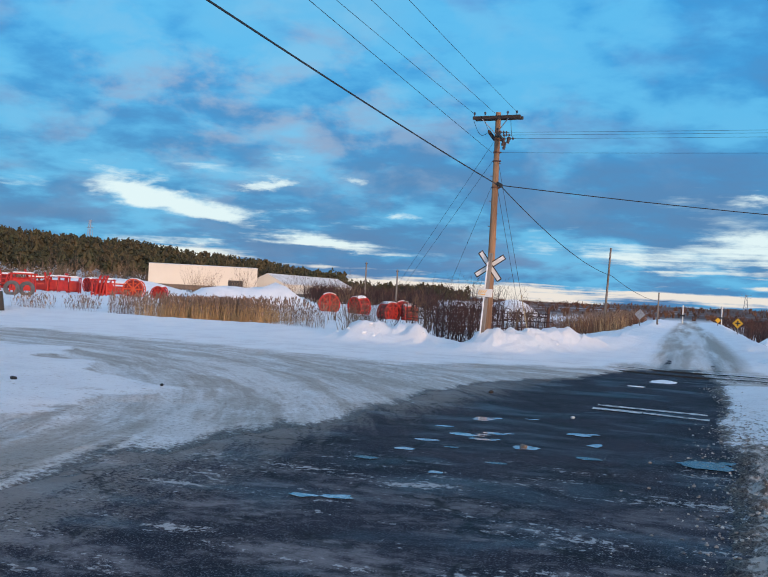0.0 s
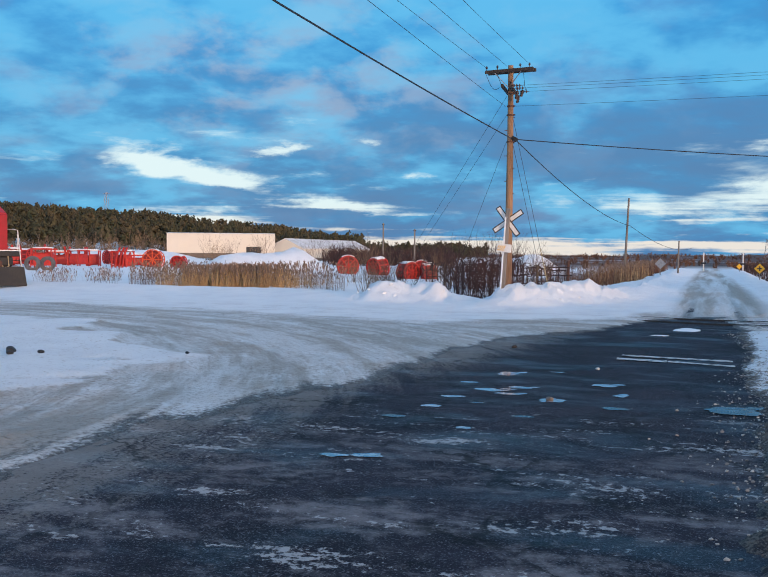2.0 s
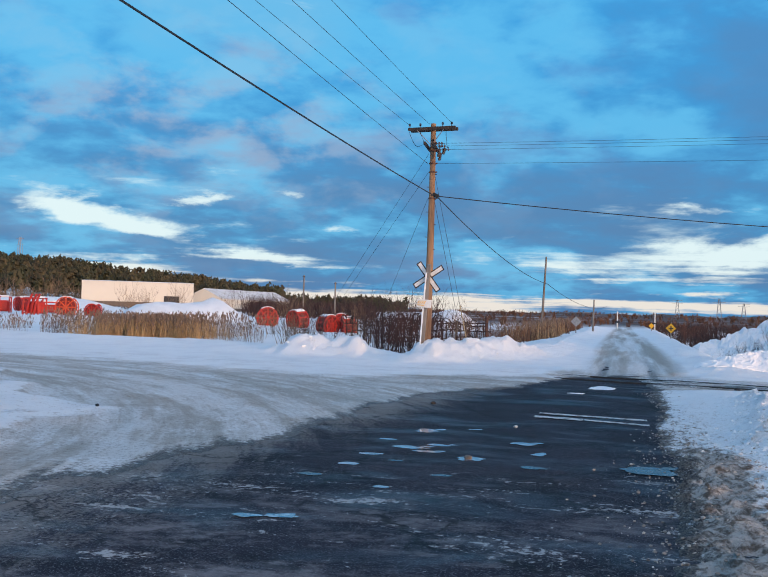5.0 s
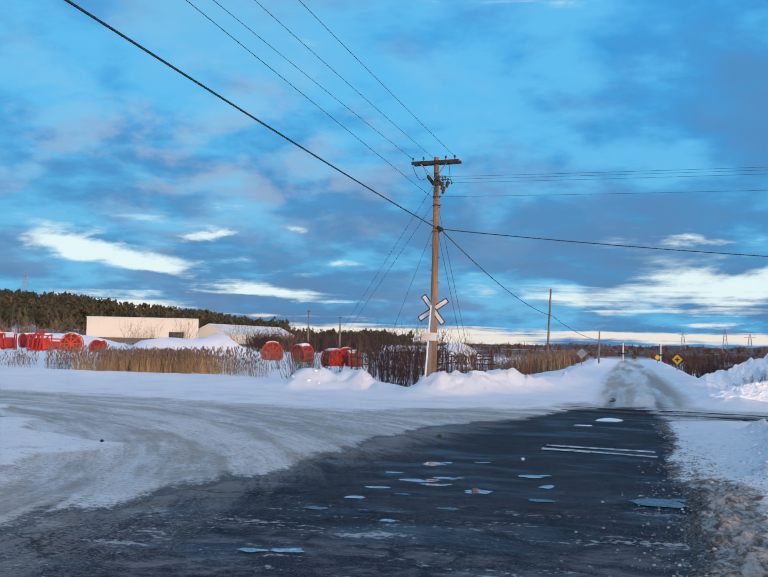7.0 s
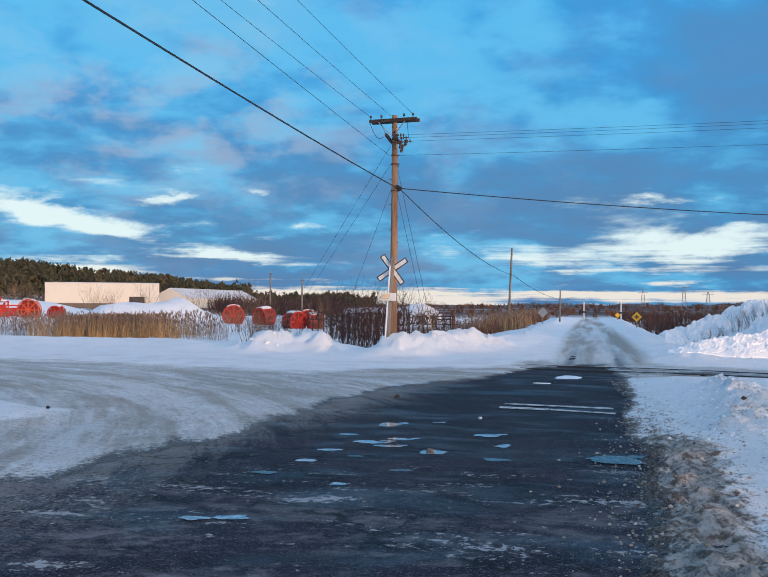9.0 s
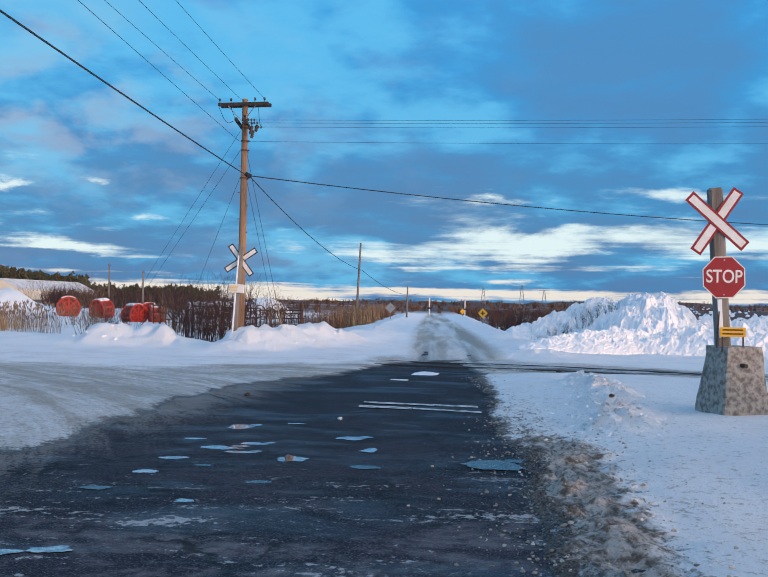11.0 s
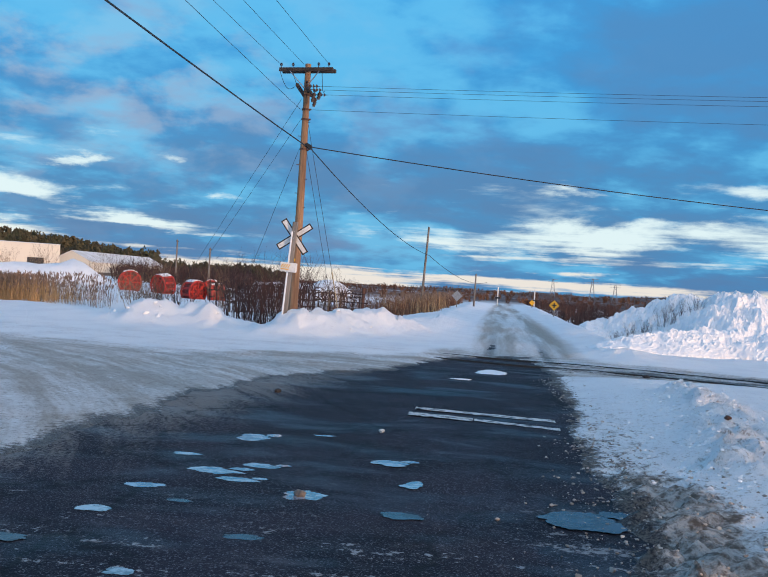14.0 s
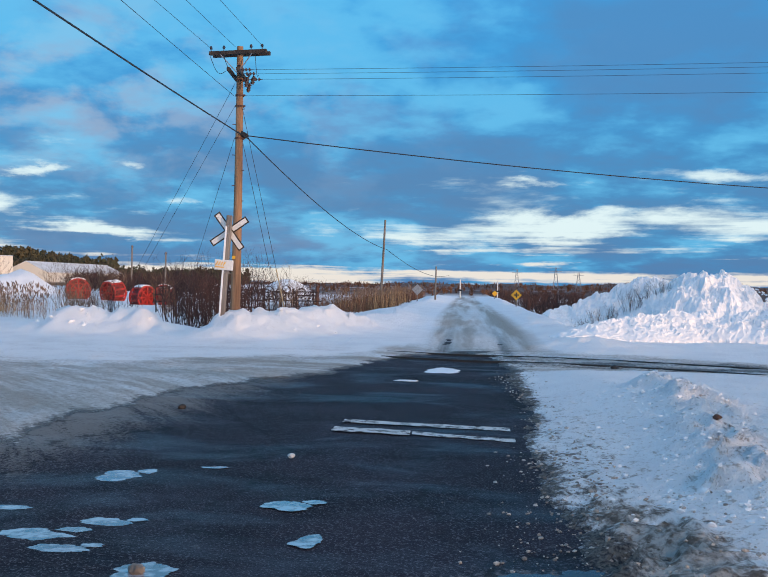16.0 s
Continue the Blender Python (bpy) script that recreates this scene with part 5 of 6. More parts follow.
def build_yard():
    for az, d, r, turn, mat, tilt in ((-20.78, 88, 0.98, 25, M_REEL, 0), (-18.95, 88, 0.95, -30, M_REEL, 6), (-17.2, 74, 0.80, 55, M_REEL, 0), (-15.95, 74, 0.75, -60, M_REEL, 4),
                                      (-32.1, 120, 1.25, 20, M_ORANGE, 0), (-30.65, 122, 0.95, 10, M_REEL, 8), (-16.4, 92, 0.8, 10, M_REEL, 0)):
        x, y = polar(az, d)
        reel((x, y, height(x, y) - 0.3), r, r * 1.15, turn, mat, "red steel cable reel with spoked flanges in the snowy yard" if mat is M_REEL else "orange steel cable reel with spoked flanges in the snowy yard", tilt)
    k = 0
    for az in np.arange(-44.0, -32.6, 0.72):
        d = 128 + 9 * math.sin(k * 2.1) + (6 if k % 2 else 0)
        x, y = polar(float(az) + 0.15 * math.sin(k * 5.0), d)
        z = height(x, y) - 0.05
        if k % 3 == 1:
            reel((x, y, z), 0.95 + 0.2 * math.sin(k), 1.2, 40 * k, M_REEL, "red steel cable reel in a jumbled snowy row")
        else:
            frame_rack((x, y, z), 25 * k, M_REEL, "red steel frame topped with snow in a jumbled row", k)
        k += 1
    for az, d in ((-38.7, 96), (-37.9, 97)):
        x, y = polar(az, d)
        s = thing("tyre", (x, y, height(x, y) - 0.1), "old grey tyre standing in the snow", "tyre", "old tyres")
        s.rotation_euler = (0, 0, radians(30))
        bm = bmesh.new()
        ring(bm, 0.72, 0.34, 0.5, Matrix.Translation((0, 0, 0.72)), 22)
        part("tread", bm, M_TYRE, s, smooth=False)


build_yard()


def build_harrows():
    """Dark rusty racks with hoops and loops behind the bushes."""
    for az, d, seed in ((-15.6, 58, 1), (-14.5, 55, 2), (-13.4, 52, 3), (-12.5, 50, 4), (-11.7, 50, 5), (-10.9, 51, 6), (-10.0, 52, 7), (-9.2, 53, 8)):
        x, y = polar(az, d)
        s = thing("hoop_rack", (x, y, height(x, y)), "dark rusty steel rack with hoops in the bushes", "steel rack", "rusty racks")
        s.rotation_euler = (0, 0, radians(10 + seed * 5))
        rnd = random.Random(seed)
        for z in (0.5, 0.95, 1.3):
            bm = bmesh.new()
            box(bm, (1.15, 0.06, 0.06), (0, rnd.uniform(-0.2, 0.2), z + rnd.uniform(-0.08, 0.08)), Matrix.Rotation(rnd.uniform(-0.08, 0.08), 4, "Y"))
            part("bar", bm, M_RACK, s)
        for k in range(4):
            bm = bmesh.new()
            tube(bm, [(-0.5 + 0.34 * k, 0, -0.1), (-0.5 + 0.34 * k + rnd.uniform(-0.06, 0.06), 0.02, 1.25 + rnd.uniform(0, 0.3))], 0.032, 6)
            part("upright", bm, M_RACK, s)
        for k in range(5):
            bm = bmesh.new()
            m = Matrix.Translation((rnd.uniform(-0.55, 0.55), rnd.uniform(-0.3, 0.1), rnd.uniform(0.95, 1.45))) @ Matrix.Rotation(rnd.uniform(-0.9, 0.9), 4, "Z") @ Matrix.Rotation(rnd.uniform(-0.3, 0.3), 4, "X")
            ring(bm, rnd.uniform(0.18, 0.34), 0.035, 0.04, m, 18)
            part("hoop", bm, M_RACK, s)
    # a low stand of square bars beside the fence post
    x, y = polar(-8.5, 56)
    s = thing("bar_stand", (x, y, height(x, y)), "low black steel stand with level bars beside a post", "steel rack")
    for dx in (-0.5, 0.5):
        bm = bmesh.new()
        box(bm, (0.06, 0.06, 1.35), (dx, 0, 0.6), Matrix.Rotation(0.06 * dx, 4, "Y"))
        part("upright", bm, M_RACK, s)
    for z, w in ((1.18, 1.35), (1.0, 1.0), (0.72, 1.7)):
        bm = bmesh.new()
        box(bm, (w, 0.05, 0.06), (0.1, -0.05, z))
        part("bar", bm, M_RACK, s)
    bm = bmesh.new()
    tube(bm, [(-0.5, -0.1, 0.7), (0.4, -0.1, -0.05)], 0.025, 6)
    part("brace", bm, M_RACK, s)


build_harrows()


# ---------------------------------------------------------------- locomotive
def build_locomotive():
    ex, ey = polar(-40.5, 48.6)
    s = thing("locomotive", (ex, ey, 0.05), "red diesel locomotive with a black frame and snow plough", "locomotive")
    s.rotation_euler = (0, 0, radians(160))        # its front faces -x of its own axes; it reaches away along +x
    L = 15.0
    bm = bmesh.new()
    box(bm, (L, 2.7, 0.26), (L / 2 + 0.35, 0, 1.62), None, 0.03)
    part("frame", bm, M_LOCODARK, s)
    bm = bmesh.new()
    box(bm, (L, 2.74, 0.06), (L / 2 + 0.33, 0, 1.78))
    part("sill_stripe", bm, M_WHITE, s, "white stripe along the sill")
    bm = bmesh.new()
    prism(bm, [(-1.45, 0.08), (1.45, 0.08), (1.30, 1.0), (-1.30, 1.0)], 0.30, Matrix.Rotation(radians(90), 4, "Z") @ Matrix.Translation((0, -0.25, 0)))
    part("snow_plough", bm, M_LOCODARK, s)
    bm = bmesh.new()
    box(bm, (0.5, 2.0, 0.5), (0.6, 0, 1.25), None, 0.08)
    part("pilot_beam", bm, M_LOCODARK, s)
    bm = bmesh.new()
    prism(bm, [(0.75, 1.81), (3.0, 1.81), (3.0, 4.05), (1.55, 4.05), (0.75, 3.55)], 1.9, Matrix.Translation((0, -0.95, 0)))
    bmesh.ops.bevel(bm, geom=bm.edges[:], offset=0.07, segments=2, affect="EDGES")
    nose = part("nose_hood", bm, M_LOCO, s)
    for y in (-0.96, 0.96):
        bm = bmesh.new()
        for z in (2.3, 2.7, 3.1):
            box(bm, (0.9, 0.02, 0.05), (2.1, y, z))
        part("louvre", bm, M_LOCODARK, nose)
    bm = bmesh.new()
    box(bm, (0.012, 0.60, 0.14), (0.742, 0.1, 2.95))
    box(bm, (0.013, 0.14, 0.5), (0.742, -0.2, 2.8))
    part("mark", bm, M_WHITE, nose, "white painted mark")
    bm = bmesh.new()
    prism(bm, [(-1.4, 1.81), (1.4, 1.81), (1.4, 4.45), (0.9, 4.85), (-0.9, 4.85), (-1.4, 4.45)], 2.6, Matrix.Translation((3.0, 0, 0)) @ Matrix.Rotation(radians(-90), 4, "Z"))
    bmesh.ops.bevel(bm, geom=bm.edges[:], offset=0.08, segments=2, affect="EDGES")
    cab = part("cab", bm, M_LOCO, s)
    for y in (-0.75, 0.75):
        bm = bmesh.new()
        box(bm, (0.03, 0.7, 0.45), (2.985, y, 4.32), None, 0.01)
        part("window", bm, M_BLACK, cab)
    for y in (-1.41, 1.41):
        bm = bmesh.new()
        box(bm, (1.2, 0.03, 0.7), (4.3, y, 3.8), None, 0.01)
        part("window", bm, M_BLACK, cab)
    bm = bmesh.new()
    box(bm, (9.0, 1.8, 2.2), (10.1, 0, 2.91), None, 0.12)
    part("long_hood", bm, M_LOCO, s)
    bm = bmesh.new()
    tube(bm, [(2.9, 0, 4.62), (2.7, 0, 4.62)], 0.17, 12)
    part("headlight", bm, M_STEEL, cab)
    for y in (-1.25, 1.25):
        bm = bmesh.new()
        tube(bm, [(0.42, y, 1.75), (0.42, y, 2.75), (0.75, y, 2.80), (6.0, y, 2.80)], 0.028, 6)
        part("handrail", bm, M_WHITE, s)
        bm = bmesh.new()
        tube(bm, [(0.38, y * 0.98, 2.75), (0.05, y * 0.98, 0.9)], 0.022, 6)
        part("step_rail", bm, M_WHITE, s)
        for k in range(4):
            bm = bmesh.new()
            box(bm, (0.45, 0.3, 0.04), (0.5, y, 0.35 + 0.32 * k))
            part("step", bm, M_LOCODARK, s)
    for x in (2.9, 12.4):
        bm = bmesh.new()
        box(bm, (3.0, 2.1, 0.6), (x, 0, 0.85), None, 0.08)
        bogie = part("bogie", bm, M_LOCODARK, s)
        for dx in (-1.0, 1.0):
            for y in (-0.75, 0.75):
                bm = bmesh.new()
                tube(bm, [(x + dx, y - 0.06, 0.5), (x + dx, y + 0.06, 0.5)], 0.48, 18)
                part("wheel", bm, M_RUST, bogie)
    bm = bmesh.new()
    box(bm, (0.7, 0.25, 0.28), (0.15, 0, 1.15), None, 0.05)
    part("coupler", bm, M_RUST, s)
    for y in (-0.7, 0.35):
        bm = bmesh.new()
        tube(bm, [(0.36, y, 1.5), (0.18, y + 0.05, 1.05), (0.16, y + 0.3, 0.92), (0.22, y + 0.5, 1.2), (0.34, y + 0.52, 1.5)], 0.04, 6)
        part("air_hose", bm, M_TAN, s)


build_locomotive()


# ---------------------------------------------------------------- plants
def blades(name, mat, spots, label, category, tall, lean, wide, plume=None):
    verts, faces, rnd = [], [], random.Random(11)
    pv, pf = [], []
    warm(spots)
    for x, y in spots:
        z = spots_z(x, y)
        h = tall * (0.4 + 0.75 * rnd.random() ** 0.7)
        a, b = rnd.uniform(-lean, lean), rnd.uniform(-lean, lean)
        o = len(verts)
        w = wide * rnd.uniform(0.7, 1.3)
        t = rnd.uniform(0, math.pi)
        dx, dy = math.cos(t) * w, math.sin(t) * w
        verts += [(x - dx, y - dy, z), (x + dx, y + dy, z), (x + a * 0.5 * h + dx * 0.7, y + b * 0.5 * h + dy * 0.7, z + h * 0.6),
                  (x + a * 0.5 * h - dx * 0.7, y + b * 0.5 * h - dy * 0.7, z + h * 0.6), (x + a * h, y + b * h, z + h)]
        faces += [(o, o + 1, o + 2, o + 3), (o + 3, o + 2, o + 4)]
        if plume and rnd.random() < plume:
            o = len(pv)
            px, py, pz = x + a * h, y + b * h, z + h
            for k in range(3):
                t = rnd.uniform(0, 6.28)
                l = rnd.uniform(0.06, 0.15)
                q = rnd.uniform(0.012, 0.035)
                pv += [(px, py, pz - 0.12), (px + math.cos(t) * q, py + math.sin(t) * q, pz), (px + math.cos(t) * 0.06, py + math.sin(t) * 0.06, pz + l), (px - math.cos(t) * q, py - math.sin(t) * q, pz)]
                pf.append((o + 4 * k, o + 4 * k + 1, o + 4 * k + 2, o + 4 * k + 3))
    tagged(strips(name, mat, verts, faces), label, category, kind="stuff")
    if pv:
        tagged(strips(name + "_plumes", M_PLUME, pv, pf), "grey-brown feathery seed heads above the reeds", category, kind="stuff")


GRID_CACHE = {}


def warm(spots):
    keys = list({(round(x), round(y)) for x, y in spots} - set(GRID_CACHE))
    if keys:
        zs = lie_of_land([k[0] for k in keys], [k[1] for k in keys])[0]
        GRID_CACHE.update({k: float(z) - 0.08 for k, z in zip(keys, zs)})


def spots_z(x, y):
    key = (round(x), round(y))
    if key not in GRID_CACHE:
        GRID_CACHE[key] = height(*key) - 0.08
    return GRID_CACHE[key]


def build_reeds():
    rnd = random.Random(2)
    golden, grey, weeds = [], [], []
    while len(golden) < 9500:
        az, d = rnd.gauss(-27.4, 1.9), 49.5 + abs(rnd.gauss(0, 5)) + rnd.random()
        if math.sin(az * 7.0) + math.sin(az * 3.1 + d) > -1.2 and az > -32:
            golden.append(polar(az, d))
    while len(grey) < 1500:
        az = rnd.uniform(-33.5, -21.0)
        d = float(np.interp(az, [-33.5, -24, -20, -18], [54, 51, 46, 44])) + abs(rnd.gauss(0, 6))
        grey.append(polar(az, d))
    while len(weeds) < 1600:
        az, d = rnd.uniform(-43, -30), 55 + abs(rnd.gauss(0, 18))
        if math.sin(az * 2.3) + math.sin(d * 0.5) > 0.1:
            weeds.append(polar(az, d))
    blades("reeds", M_REED, golden, "dense golden dry reeds standing in snow", "reeds", 1.12, 0.26, 0.0065, 0.30)
    blades("tall_reeds", M_PLUME, grey, "thin grey-brown reeds standing in snow", "reeds", 1.25, 0.16, 0.006, 0.6)
    blades("weeds", M_PLUME, weeds, "sparse dry weeds poking through snow", "weeds", 0.75, 0.5, 0.007, 0.3)
    road = []
    while len(road) < 4600:
        y = rnd.uniform(56, 120)
        x = -4.4 - abs(rnd.gauss(0, 2.0)) - (0.8 if y < 62 else 0)
        road.append((x, y))
    blades("roadside_reeds", M_SCRUB, road, "reddish-brown dry reeds and brush along the road", "reeds", 1.2, 0.16, 0.011, 0.3)
    gold2 = [(-4.2 - rnd.random() * 3.2, rnd.uniform(60, 86)) for _ in range(650)]
    blades("roadside_grass", M_REED, gold2, "golden dry grass along the road", "grass", 1.25, 0.12, 0.012, 0.2)


build_reeds()


def shrub_mesh(rnd, stems, tall, spread, r, depth=2):
    """Many thin forked stems."""
    verts, faces = [], []

    def bar(a, b, ra, rb):
        d = (b - a).normalized()
        side = d.cross(Vector((0.3, 0.8, 0.1))).normalized()
        up = d.cross(side)
        o = len(verts)
        for p, q in ((a, ra), (b, rb)):
            for k in range(3):
                t = 2.094 * k
                verts.append(p + (side * math.cos(t) + up * math.sin(t)) * q)
        for k in range(3):
            faces.append((o + k, o + (k + 1) % 3, o + 3 + (k + 1) % 3, o + 3 + k))

    def grow(p, d, length, rad, level):
        mid = p + d * length * 0.5 + Vector((rnd.gauss(0, 1), rnd.gauss(0, 1), 0)) * length * 0.05
        end = mid + (d + Vector((rnd.gauss(0, 0.2), rnd.gauss(0, 0.2), 0.1))).normalized() * length * 0.5
        bar(p, mid, rad, rad * 0.75)
        bar(mid, end, rad * 0.75, rad * 0.35)
        if level > 0:
            for _ in range(rnd.randint(2, 4)):
                u = rnd.uniform(0.35, 1.0)
                q = p.lerp(mid, u * 2) if u < 0.5 else mid.lerp(end, u * 2 - 1)
                nd = (d + Vector((rnd.gauss(0, 0.5), rnd.gauss(0, 0.5), rnd.uniform(0, 0.3)))).normalized()
                grow(q, nd, length * rnd.uniform(0.35, 0.6), rad * 0.5, level - 1)

    for _ in range(stems):
        a = rnd.uniform(0, 6.28)
        q = rnd.uniform(0, spread)
        p = Vector((math.cos(a) * q * 0.6, math.sin(a) * q * 0.6, -0.1))
        d = Vector((math.cos(a) * q * 0.35, math.sin(a) * q * 0.35, 1)).normalized()
        grow(p, d, tall * rnd.uniform(0.55, 1.0), r, depth)
    return [tuple(v) for v in verts], faces


def build_shrubs():
    rnd = random.Random(8)
    kinds = []
    for mat, tall, spread, stems in ((M_TWIG, 2.5, 1.5, 22), (M_TWIG, 1.8, 1.4, 24), (M_TWIG2, 2.2, 1.3, 20)):
        v, f = shrub_mesh(rnd, stems, tall, spread, 0.0145)
        me = bpy.data.meshes.new("shrub")
        me.from_pydata(v, [], f)
        me.materials.append(mat)
        kinds.append(me)
    spots = [(-15.2, 52, 2), (-14.6, 55, 0), (-14.0, 46, 1), (-13.4, 52, 0), (-13.1, 44, 1), (-12.6, 48, 0), (-12.0, 56, 0), (-11.4, 45, 1),
             (-10.6, 50, 1), (-9.8, 52, 2), (-15.8, 60, 2), (-13.9, 62, 2), (-12.4, 60, 2), (-19.6, 47, 2), (-18.6, 46, 2), (-9.0, 60, 1), (-8.4, 64, 1),
             (-20.4, 60, 2), (-11.0, 64, 0),
             (-14.3, 41, 1), (-13.5, 40, 1), (-12.9, 41, 1), (-12.3, 40.5, 1),
             (-19.2, 44.5, 2), (-18.2, 45.5, 2), (-17.6, 44.5, 1)]
    for az, d, k in spots:
        x, y = polar(az, d)
        ob = new("shrub", kinds[k])
        s = rnd.uniform(0.8, 1.15) * (0.75 if az < -17 else 1.0)
        ob.matrix_world = Matrix.Translation((x, y, height(x, y))) @ Matrix.Rotation(rnd.uniform(0, 6), 4, "Z") @ Matrix.Scale(s, 4)
        tagged(ob, "leafless reddish shrub standing in the snow" if k < 2 else "leafless tan shrub standing in the snow", "shrub", "bare shrubs")
    # small bare trees before the sheds and behind the yard
    for az, d, k in ((-28.7, 185, 2.1), (-27.7, 190, 1.8), (-25.9, 186, 2.3), (-23.0, 200, 1.9), (-22.2, 205, 2.2), (-20.6, 190, 2.1), (-19.6, 150, 1.9), (-33.0, 230, 3.2), (-36.4, 215, 3.0), (-34.6, 225, 2.8)):
        x, y = polar(az, d)
        ob = new("bare_tree", kinds[2])
        ob.matrix_world = Matrix.Translation((x, y, height(x, y))) @ Matrix.Rotation(rnd.uniform(0, 6), 4, "Z") @ Matrix.Scale(k, 4)
        tagged(ob, "small leafless tan tree before the sheds and wood", "tree", "bare trees")
    # right of the road and on the pile's near slope
    for x, y, k, s in ((5.2, 48.8, 1, 0.36), (5.8, 48.3, 1, 0.42), (6.4, 47.9, 1, 0.46), (7.1, 47.5, 1, 0.46), (7.7, 47.2, 1, 0.42), (6.0, 49.2, 1, 0.36), (8.3, 46.9, 1, 0.36)):
        ob = new("shrub", kinds[k])
        z = height(x, y) + float(ridge_height(np.array([x]), np.array([y]), HEAP, 2.1, 0.50)[0])
        ob.matrix_world = Matrix.Translation((x, y, z - 0.1)) @ Matrix.Rotation(rnd.uniform(0, 6), 4, "Z") @ Matrix.Scale(s, 4)
        tagged(ob, "small leafless shrub sticking out of the snow pile", "shrub", "bare shrubs")


build_shrubs()


def build_thicket(name, mat, n, place, tall, label, seed, depth=1, stems=5, r=0.03):
    """Scattered bare bushes, too many to count."""
    rnd = random.Random(seed)
    kits = [shrub_mesh(rnd, stems, tall, tall * 0.6, r, depth) for _ in range(5)]
    verts, faces = [], []
    spots = [place(rnd) for _ in range(n)]
    warm(spots)
    for x, y in spots:
        v, f = kits[rnd.randrange(5)]
        s, a = rnd.uniform(0.6, 1.2), rnd.uniform(0, 6.28)
        ca, sa = math.cos(a) * s, math.sin(a) * s
        z, o = spots_z(x, y), len(verts)
        verts.extend([(x + p[0] * ca - p[1] * sa, y + p[0] * sa + p[1] * ca, z + p[2] * s) for p in v])
        faces.extend([tuple(i + o for i in q) for q in f])
    tagged(strips(name, mat, verts, faces), label, "brush", kind="stuff")


def far_brush(rnd):
    return polar(rnd.uniform(-9, 10), rnd.uniform(140, 420))


def yard_brush(rnd):
    return polar(rnd.uniform(-22, -14.5), rnd.uniform(150, 280))


def right_brush(rnd):
    y = rnd.uniform(60, 190)
    return 4.2 + rnd.random() * (2.5 + (y - 60) * 0.12), y


build_thicket("far_brush", M_SCRUB, 300, far_brush, 1.1, "reddish-brown leafless brush far along the road", 21, 1, 7, 0.07)
build_thicket("yard_brush", M_TWIG, 420, yard_brush, 3.0, "dark leafless brush behind the yard", 22, 1, 7, 0.06)
build_thicket("ditch_brush", M_TWIG, 260, right_brush, 1.25, "dark brown leafless brush in the ditch beside the road", 23, 1, 7, 0.03)


# ---------------------------------------------------------------- woods and horizon
def pine(verts, faces, x, y, z, h, rnd, clumps=22):
    """An old pine: a broad uneven crown of ragged needle clumps."""
    wide = h * rnd.uniform(0.20, 0.30)
    low = rnd.uniform(0.15, 0.42)
    for k in range(clumps):
        u = (k + rnd.random()) / clumps
        r = wide * math.sqrt(max(1 - u ** 2.2, 0.03)) * (0.55 + 0.45 * min(u * 4, 1))
        a = rnd.uniform(0, 6.283)
        q = r * rnd.uniform(0.2, 0.75)
        cx, cy, cz = x + math.cos(a) * q, y + math.sin(a) * q, z + h * (low + (0.97 - low) * u)
        s = max(r * rnd.uniform(0.30, 0.62), h * 0.04)
        o, n = len(verts), 5
        verts.append((cx + rnd.gauss(0, 0.12) * s, cy, cz + s * rnd.uniform(0.8, 1.6)))
        verts.append((cx, cy, cz - s * 0.35))
        for j in range(n):
            b = 6.283 * (j + rnd.random() * 0.6) / n
            w = s * rnd.uniform(0.45, 1.35)
            verts.append((cx + math.cos(b) * w, cy + math.sin(b) * w, cz + s * rnd.uniform(-0.7, 0.3)))
        for j in range(n):
            b, c = o + 2 + j, o + 2 + (j + 1) % n
            faces.append((o, b, c))
            faces.append((o + 1, c, b))


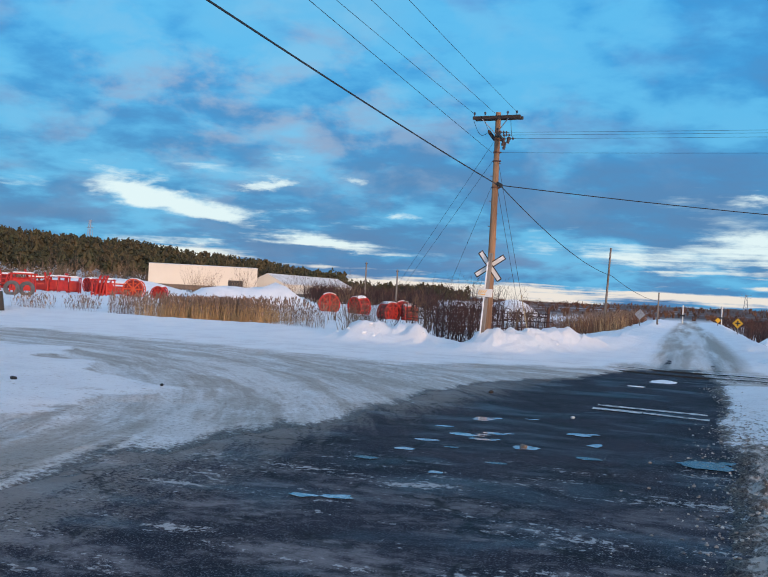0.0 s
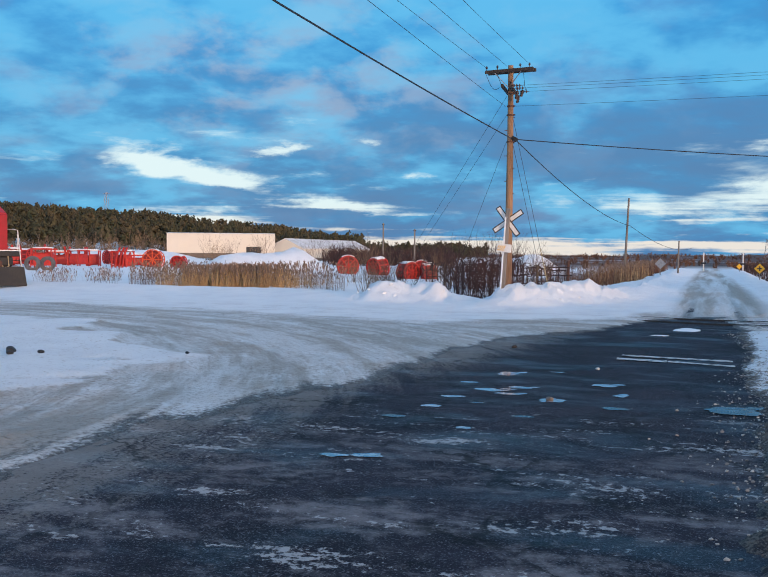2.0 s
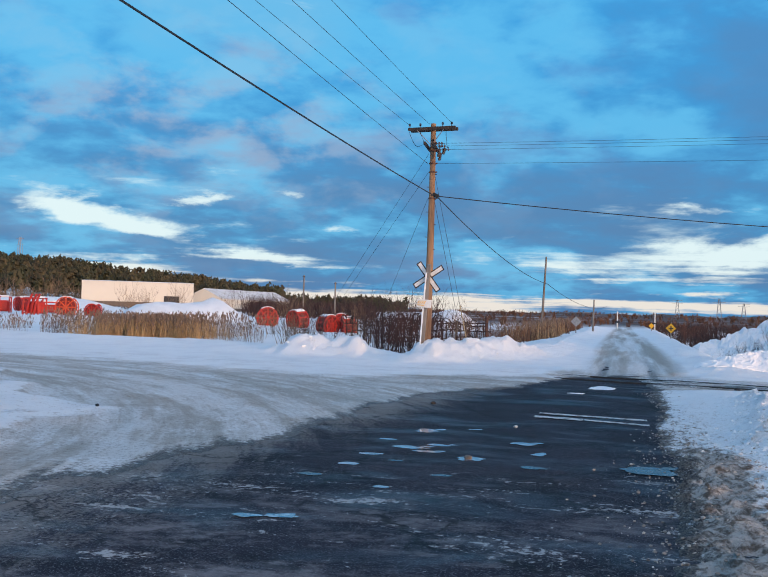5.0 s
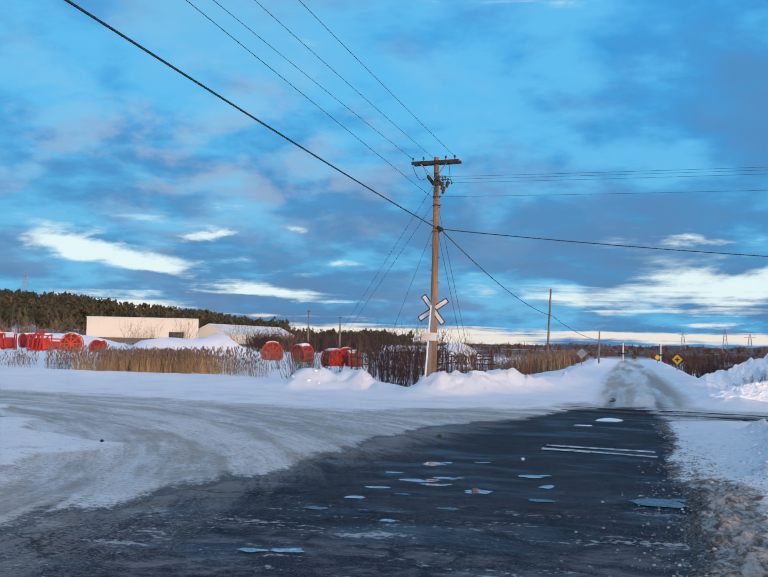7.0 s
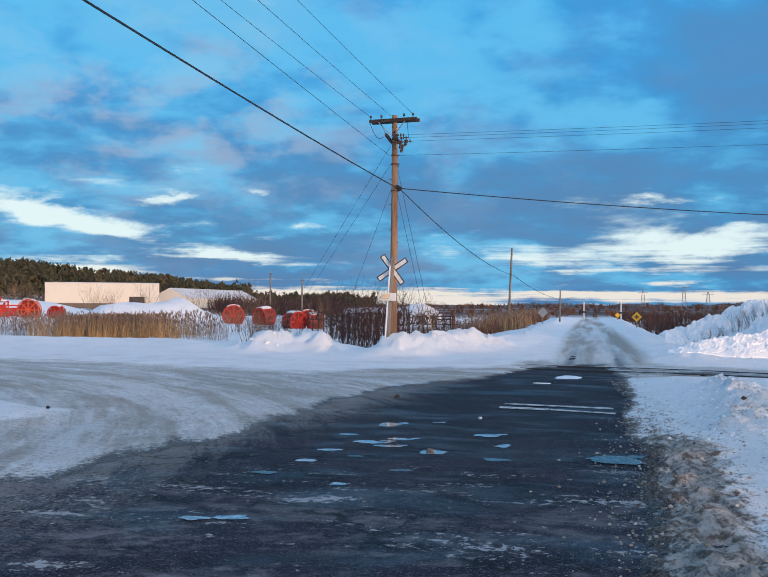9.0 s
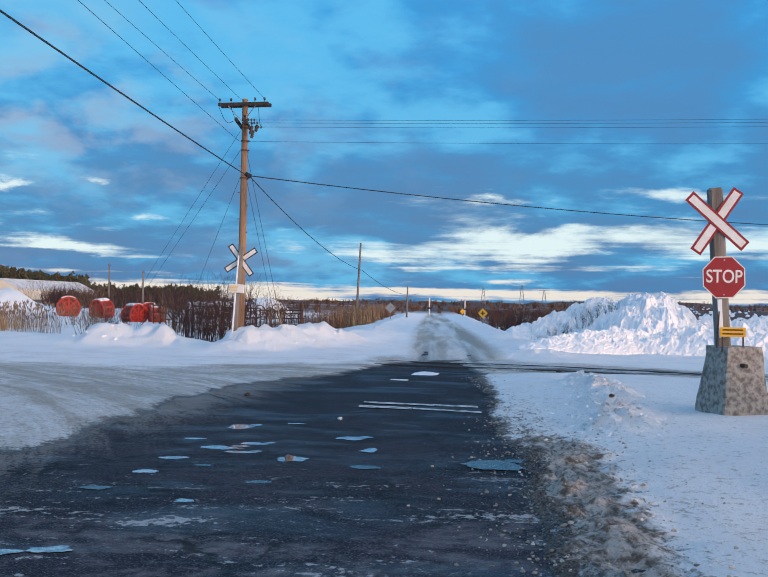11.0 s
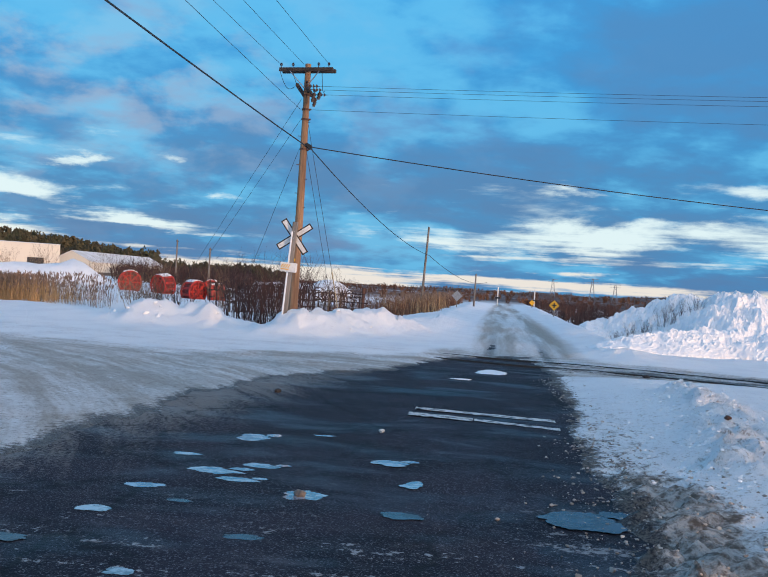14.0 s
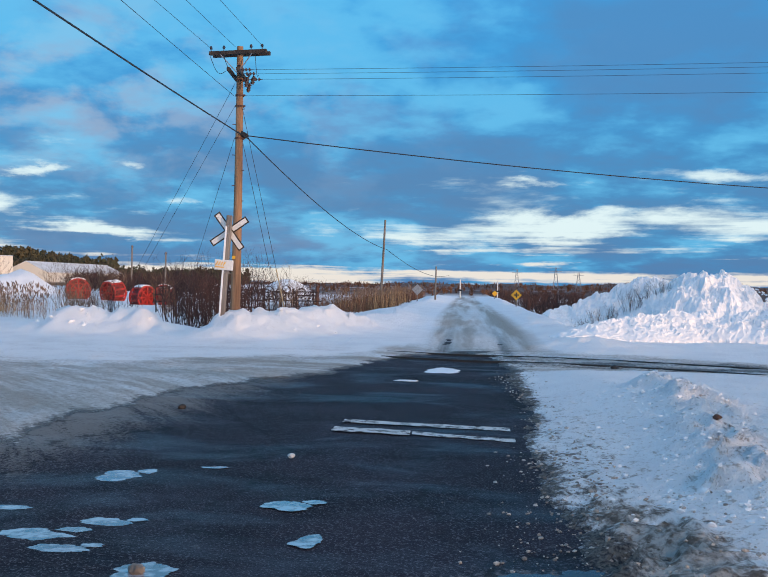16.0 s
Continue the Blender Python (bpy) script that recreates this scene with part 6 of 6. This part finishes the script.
def build_woods():
    rnd = random.Random(31)
    verts, faces = [], []
    stand = [(rnd.uniform(-50, -12.5), rnd.uniform(300, 470)) for _ in range(2600)]
    warm([polar(*q) for q in stand])
    for az, d in stand:
        x, y = polar(az, d)
        top = float(np.interp(az, SKY_AZ, SKY_EL))
        if top < 0.35 and rnd.random() < 0.6:
            continue
        pine(verts, faces, x, y, spots_z(x, y) - 0.3, rnd.uniform(5.5, 9.6) * (1.0 if az < -20 else 0.7), rnd)
    tagged(strips("pine_wood", M_PINE, verts, faces), "dark green pine wood covering the far hillside", "forest", kind="stuff")

    def fringe(r):
        return polar(r.uniform(-46, -24), r.uniform(235, 300))
    build_thicket("birch_fringe", M_TWIG2, 330, fringe, 5.0, "bare pale birches at the foot of the wood", 33, 2, 3, 0.10)

    def horizon(r):
        return polar(r.uniform(-24, 24), r.uniform(480, 1350))
    build_thicket("horizon_brush", M_SCRUB, 1000, horizon, 2.4, "reddish-brown leafless woods on the far hills", 34, 1, 5, 0.22)
    # unseen wood added behind the walker to cast shade over the crossing
    verts, faces = [], []
    for _ in range(1500):
        u, v = rnd.uniform(-190, 190), rnd.uniform(108, 135)
        x, y = v * 0.788 + u * 0.616, -v * 0.616 + u * 0.788
        # tree heights set by how high their shade should reach on the snow
        tall = float(np.interp(u, [-190, 26, 33, 43.2, 44.2, 62, 66, 190], [12.6, 12.6, 10.4, 10.2, 16.8, 16.8, 10.0, 9.8]))
        pine(verts, faces, x, y, 0, tall * rnd.uniform(0.8, 1.0), rnd, 8)
    tagged(strips("unseen_shade_wood", M_PINE, verts, faces), "unseen pine wood added to shade the crossing", "forest", kind="stuff")


build_woods()


def build_pylons():
    for az, d, el, arm in ((3.05, 900, 0.98, 9), (5.3, 860, 1.12, 10), (6.6, 900, 0.85, 10), (-34.7, 620, 3.45, 5)):
        x, y = polar(az, d)
        z = height(x, y)
        top = 1.7 + d * math.tan(radians(el)) - z
        s = thing("lattice_pylon", (x, y, z - 0.5), "grey steel lattice pylon on the horizon", "pylon", "pylons")
        for sx in (-1, 1):
            for sy in (-1, 1):
                bm = bmesh.new()
                tube(bm, [(sx * 2.2, sy * 2.2, 0), (sx * 0.5, sy * 0.5, top)], 0.15, 4)
                part("leg", bm, M_HAZY_LATTICE, s)
        for k in range(5):
            u0, u1 = k / 5, (k + 1) / 5
            w0, w1 = 2.2 - 1.7 * u0, 2.2 - 1.7 * u1
            for sg in (-1, 1):
                bm = bmesh.new()
                tube(bm, [(-sg * w0, -w0, top * u0), (sg * w1, -w1, top * u1)], 0.09, 4)
                part("brace", bm, M_HAZY_LATTICE, s)
        for z2 in (0.82, 0.97):
            bm = bmesh.new()
            box(bm, (arm, 0.4, 0.25), (0, 0, top * z2))
            part("crossarm", bm, M_HAZY_LATTICE, s)


build_pylons()
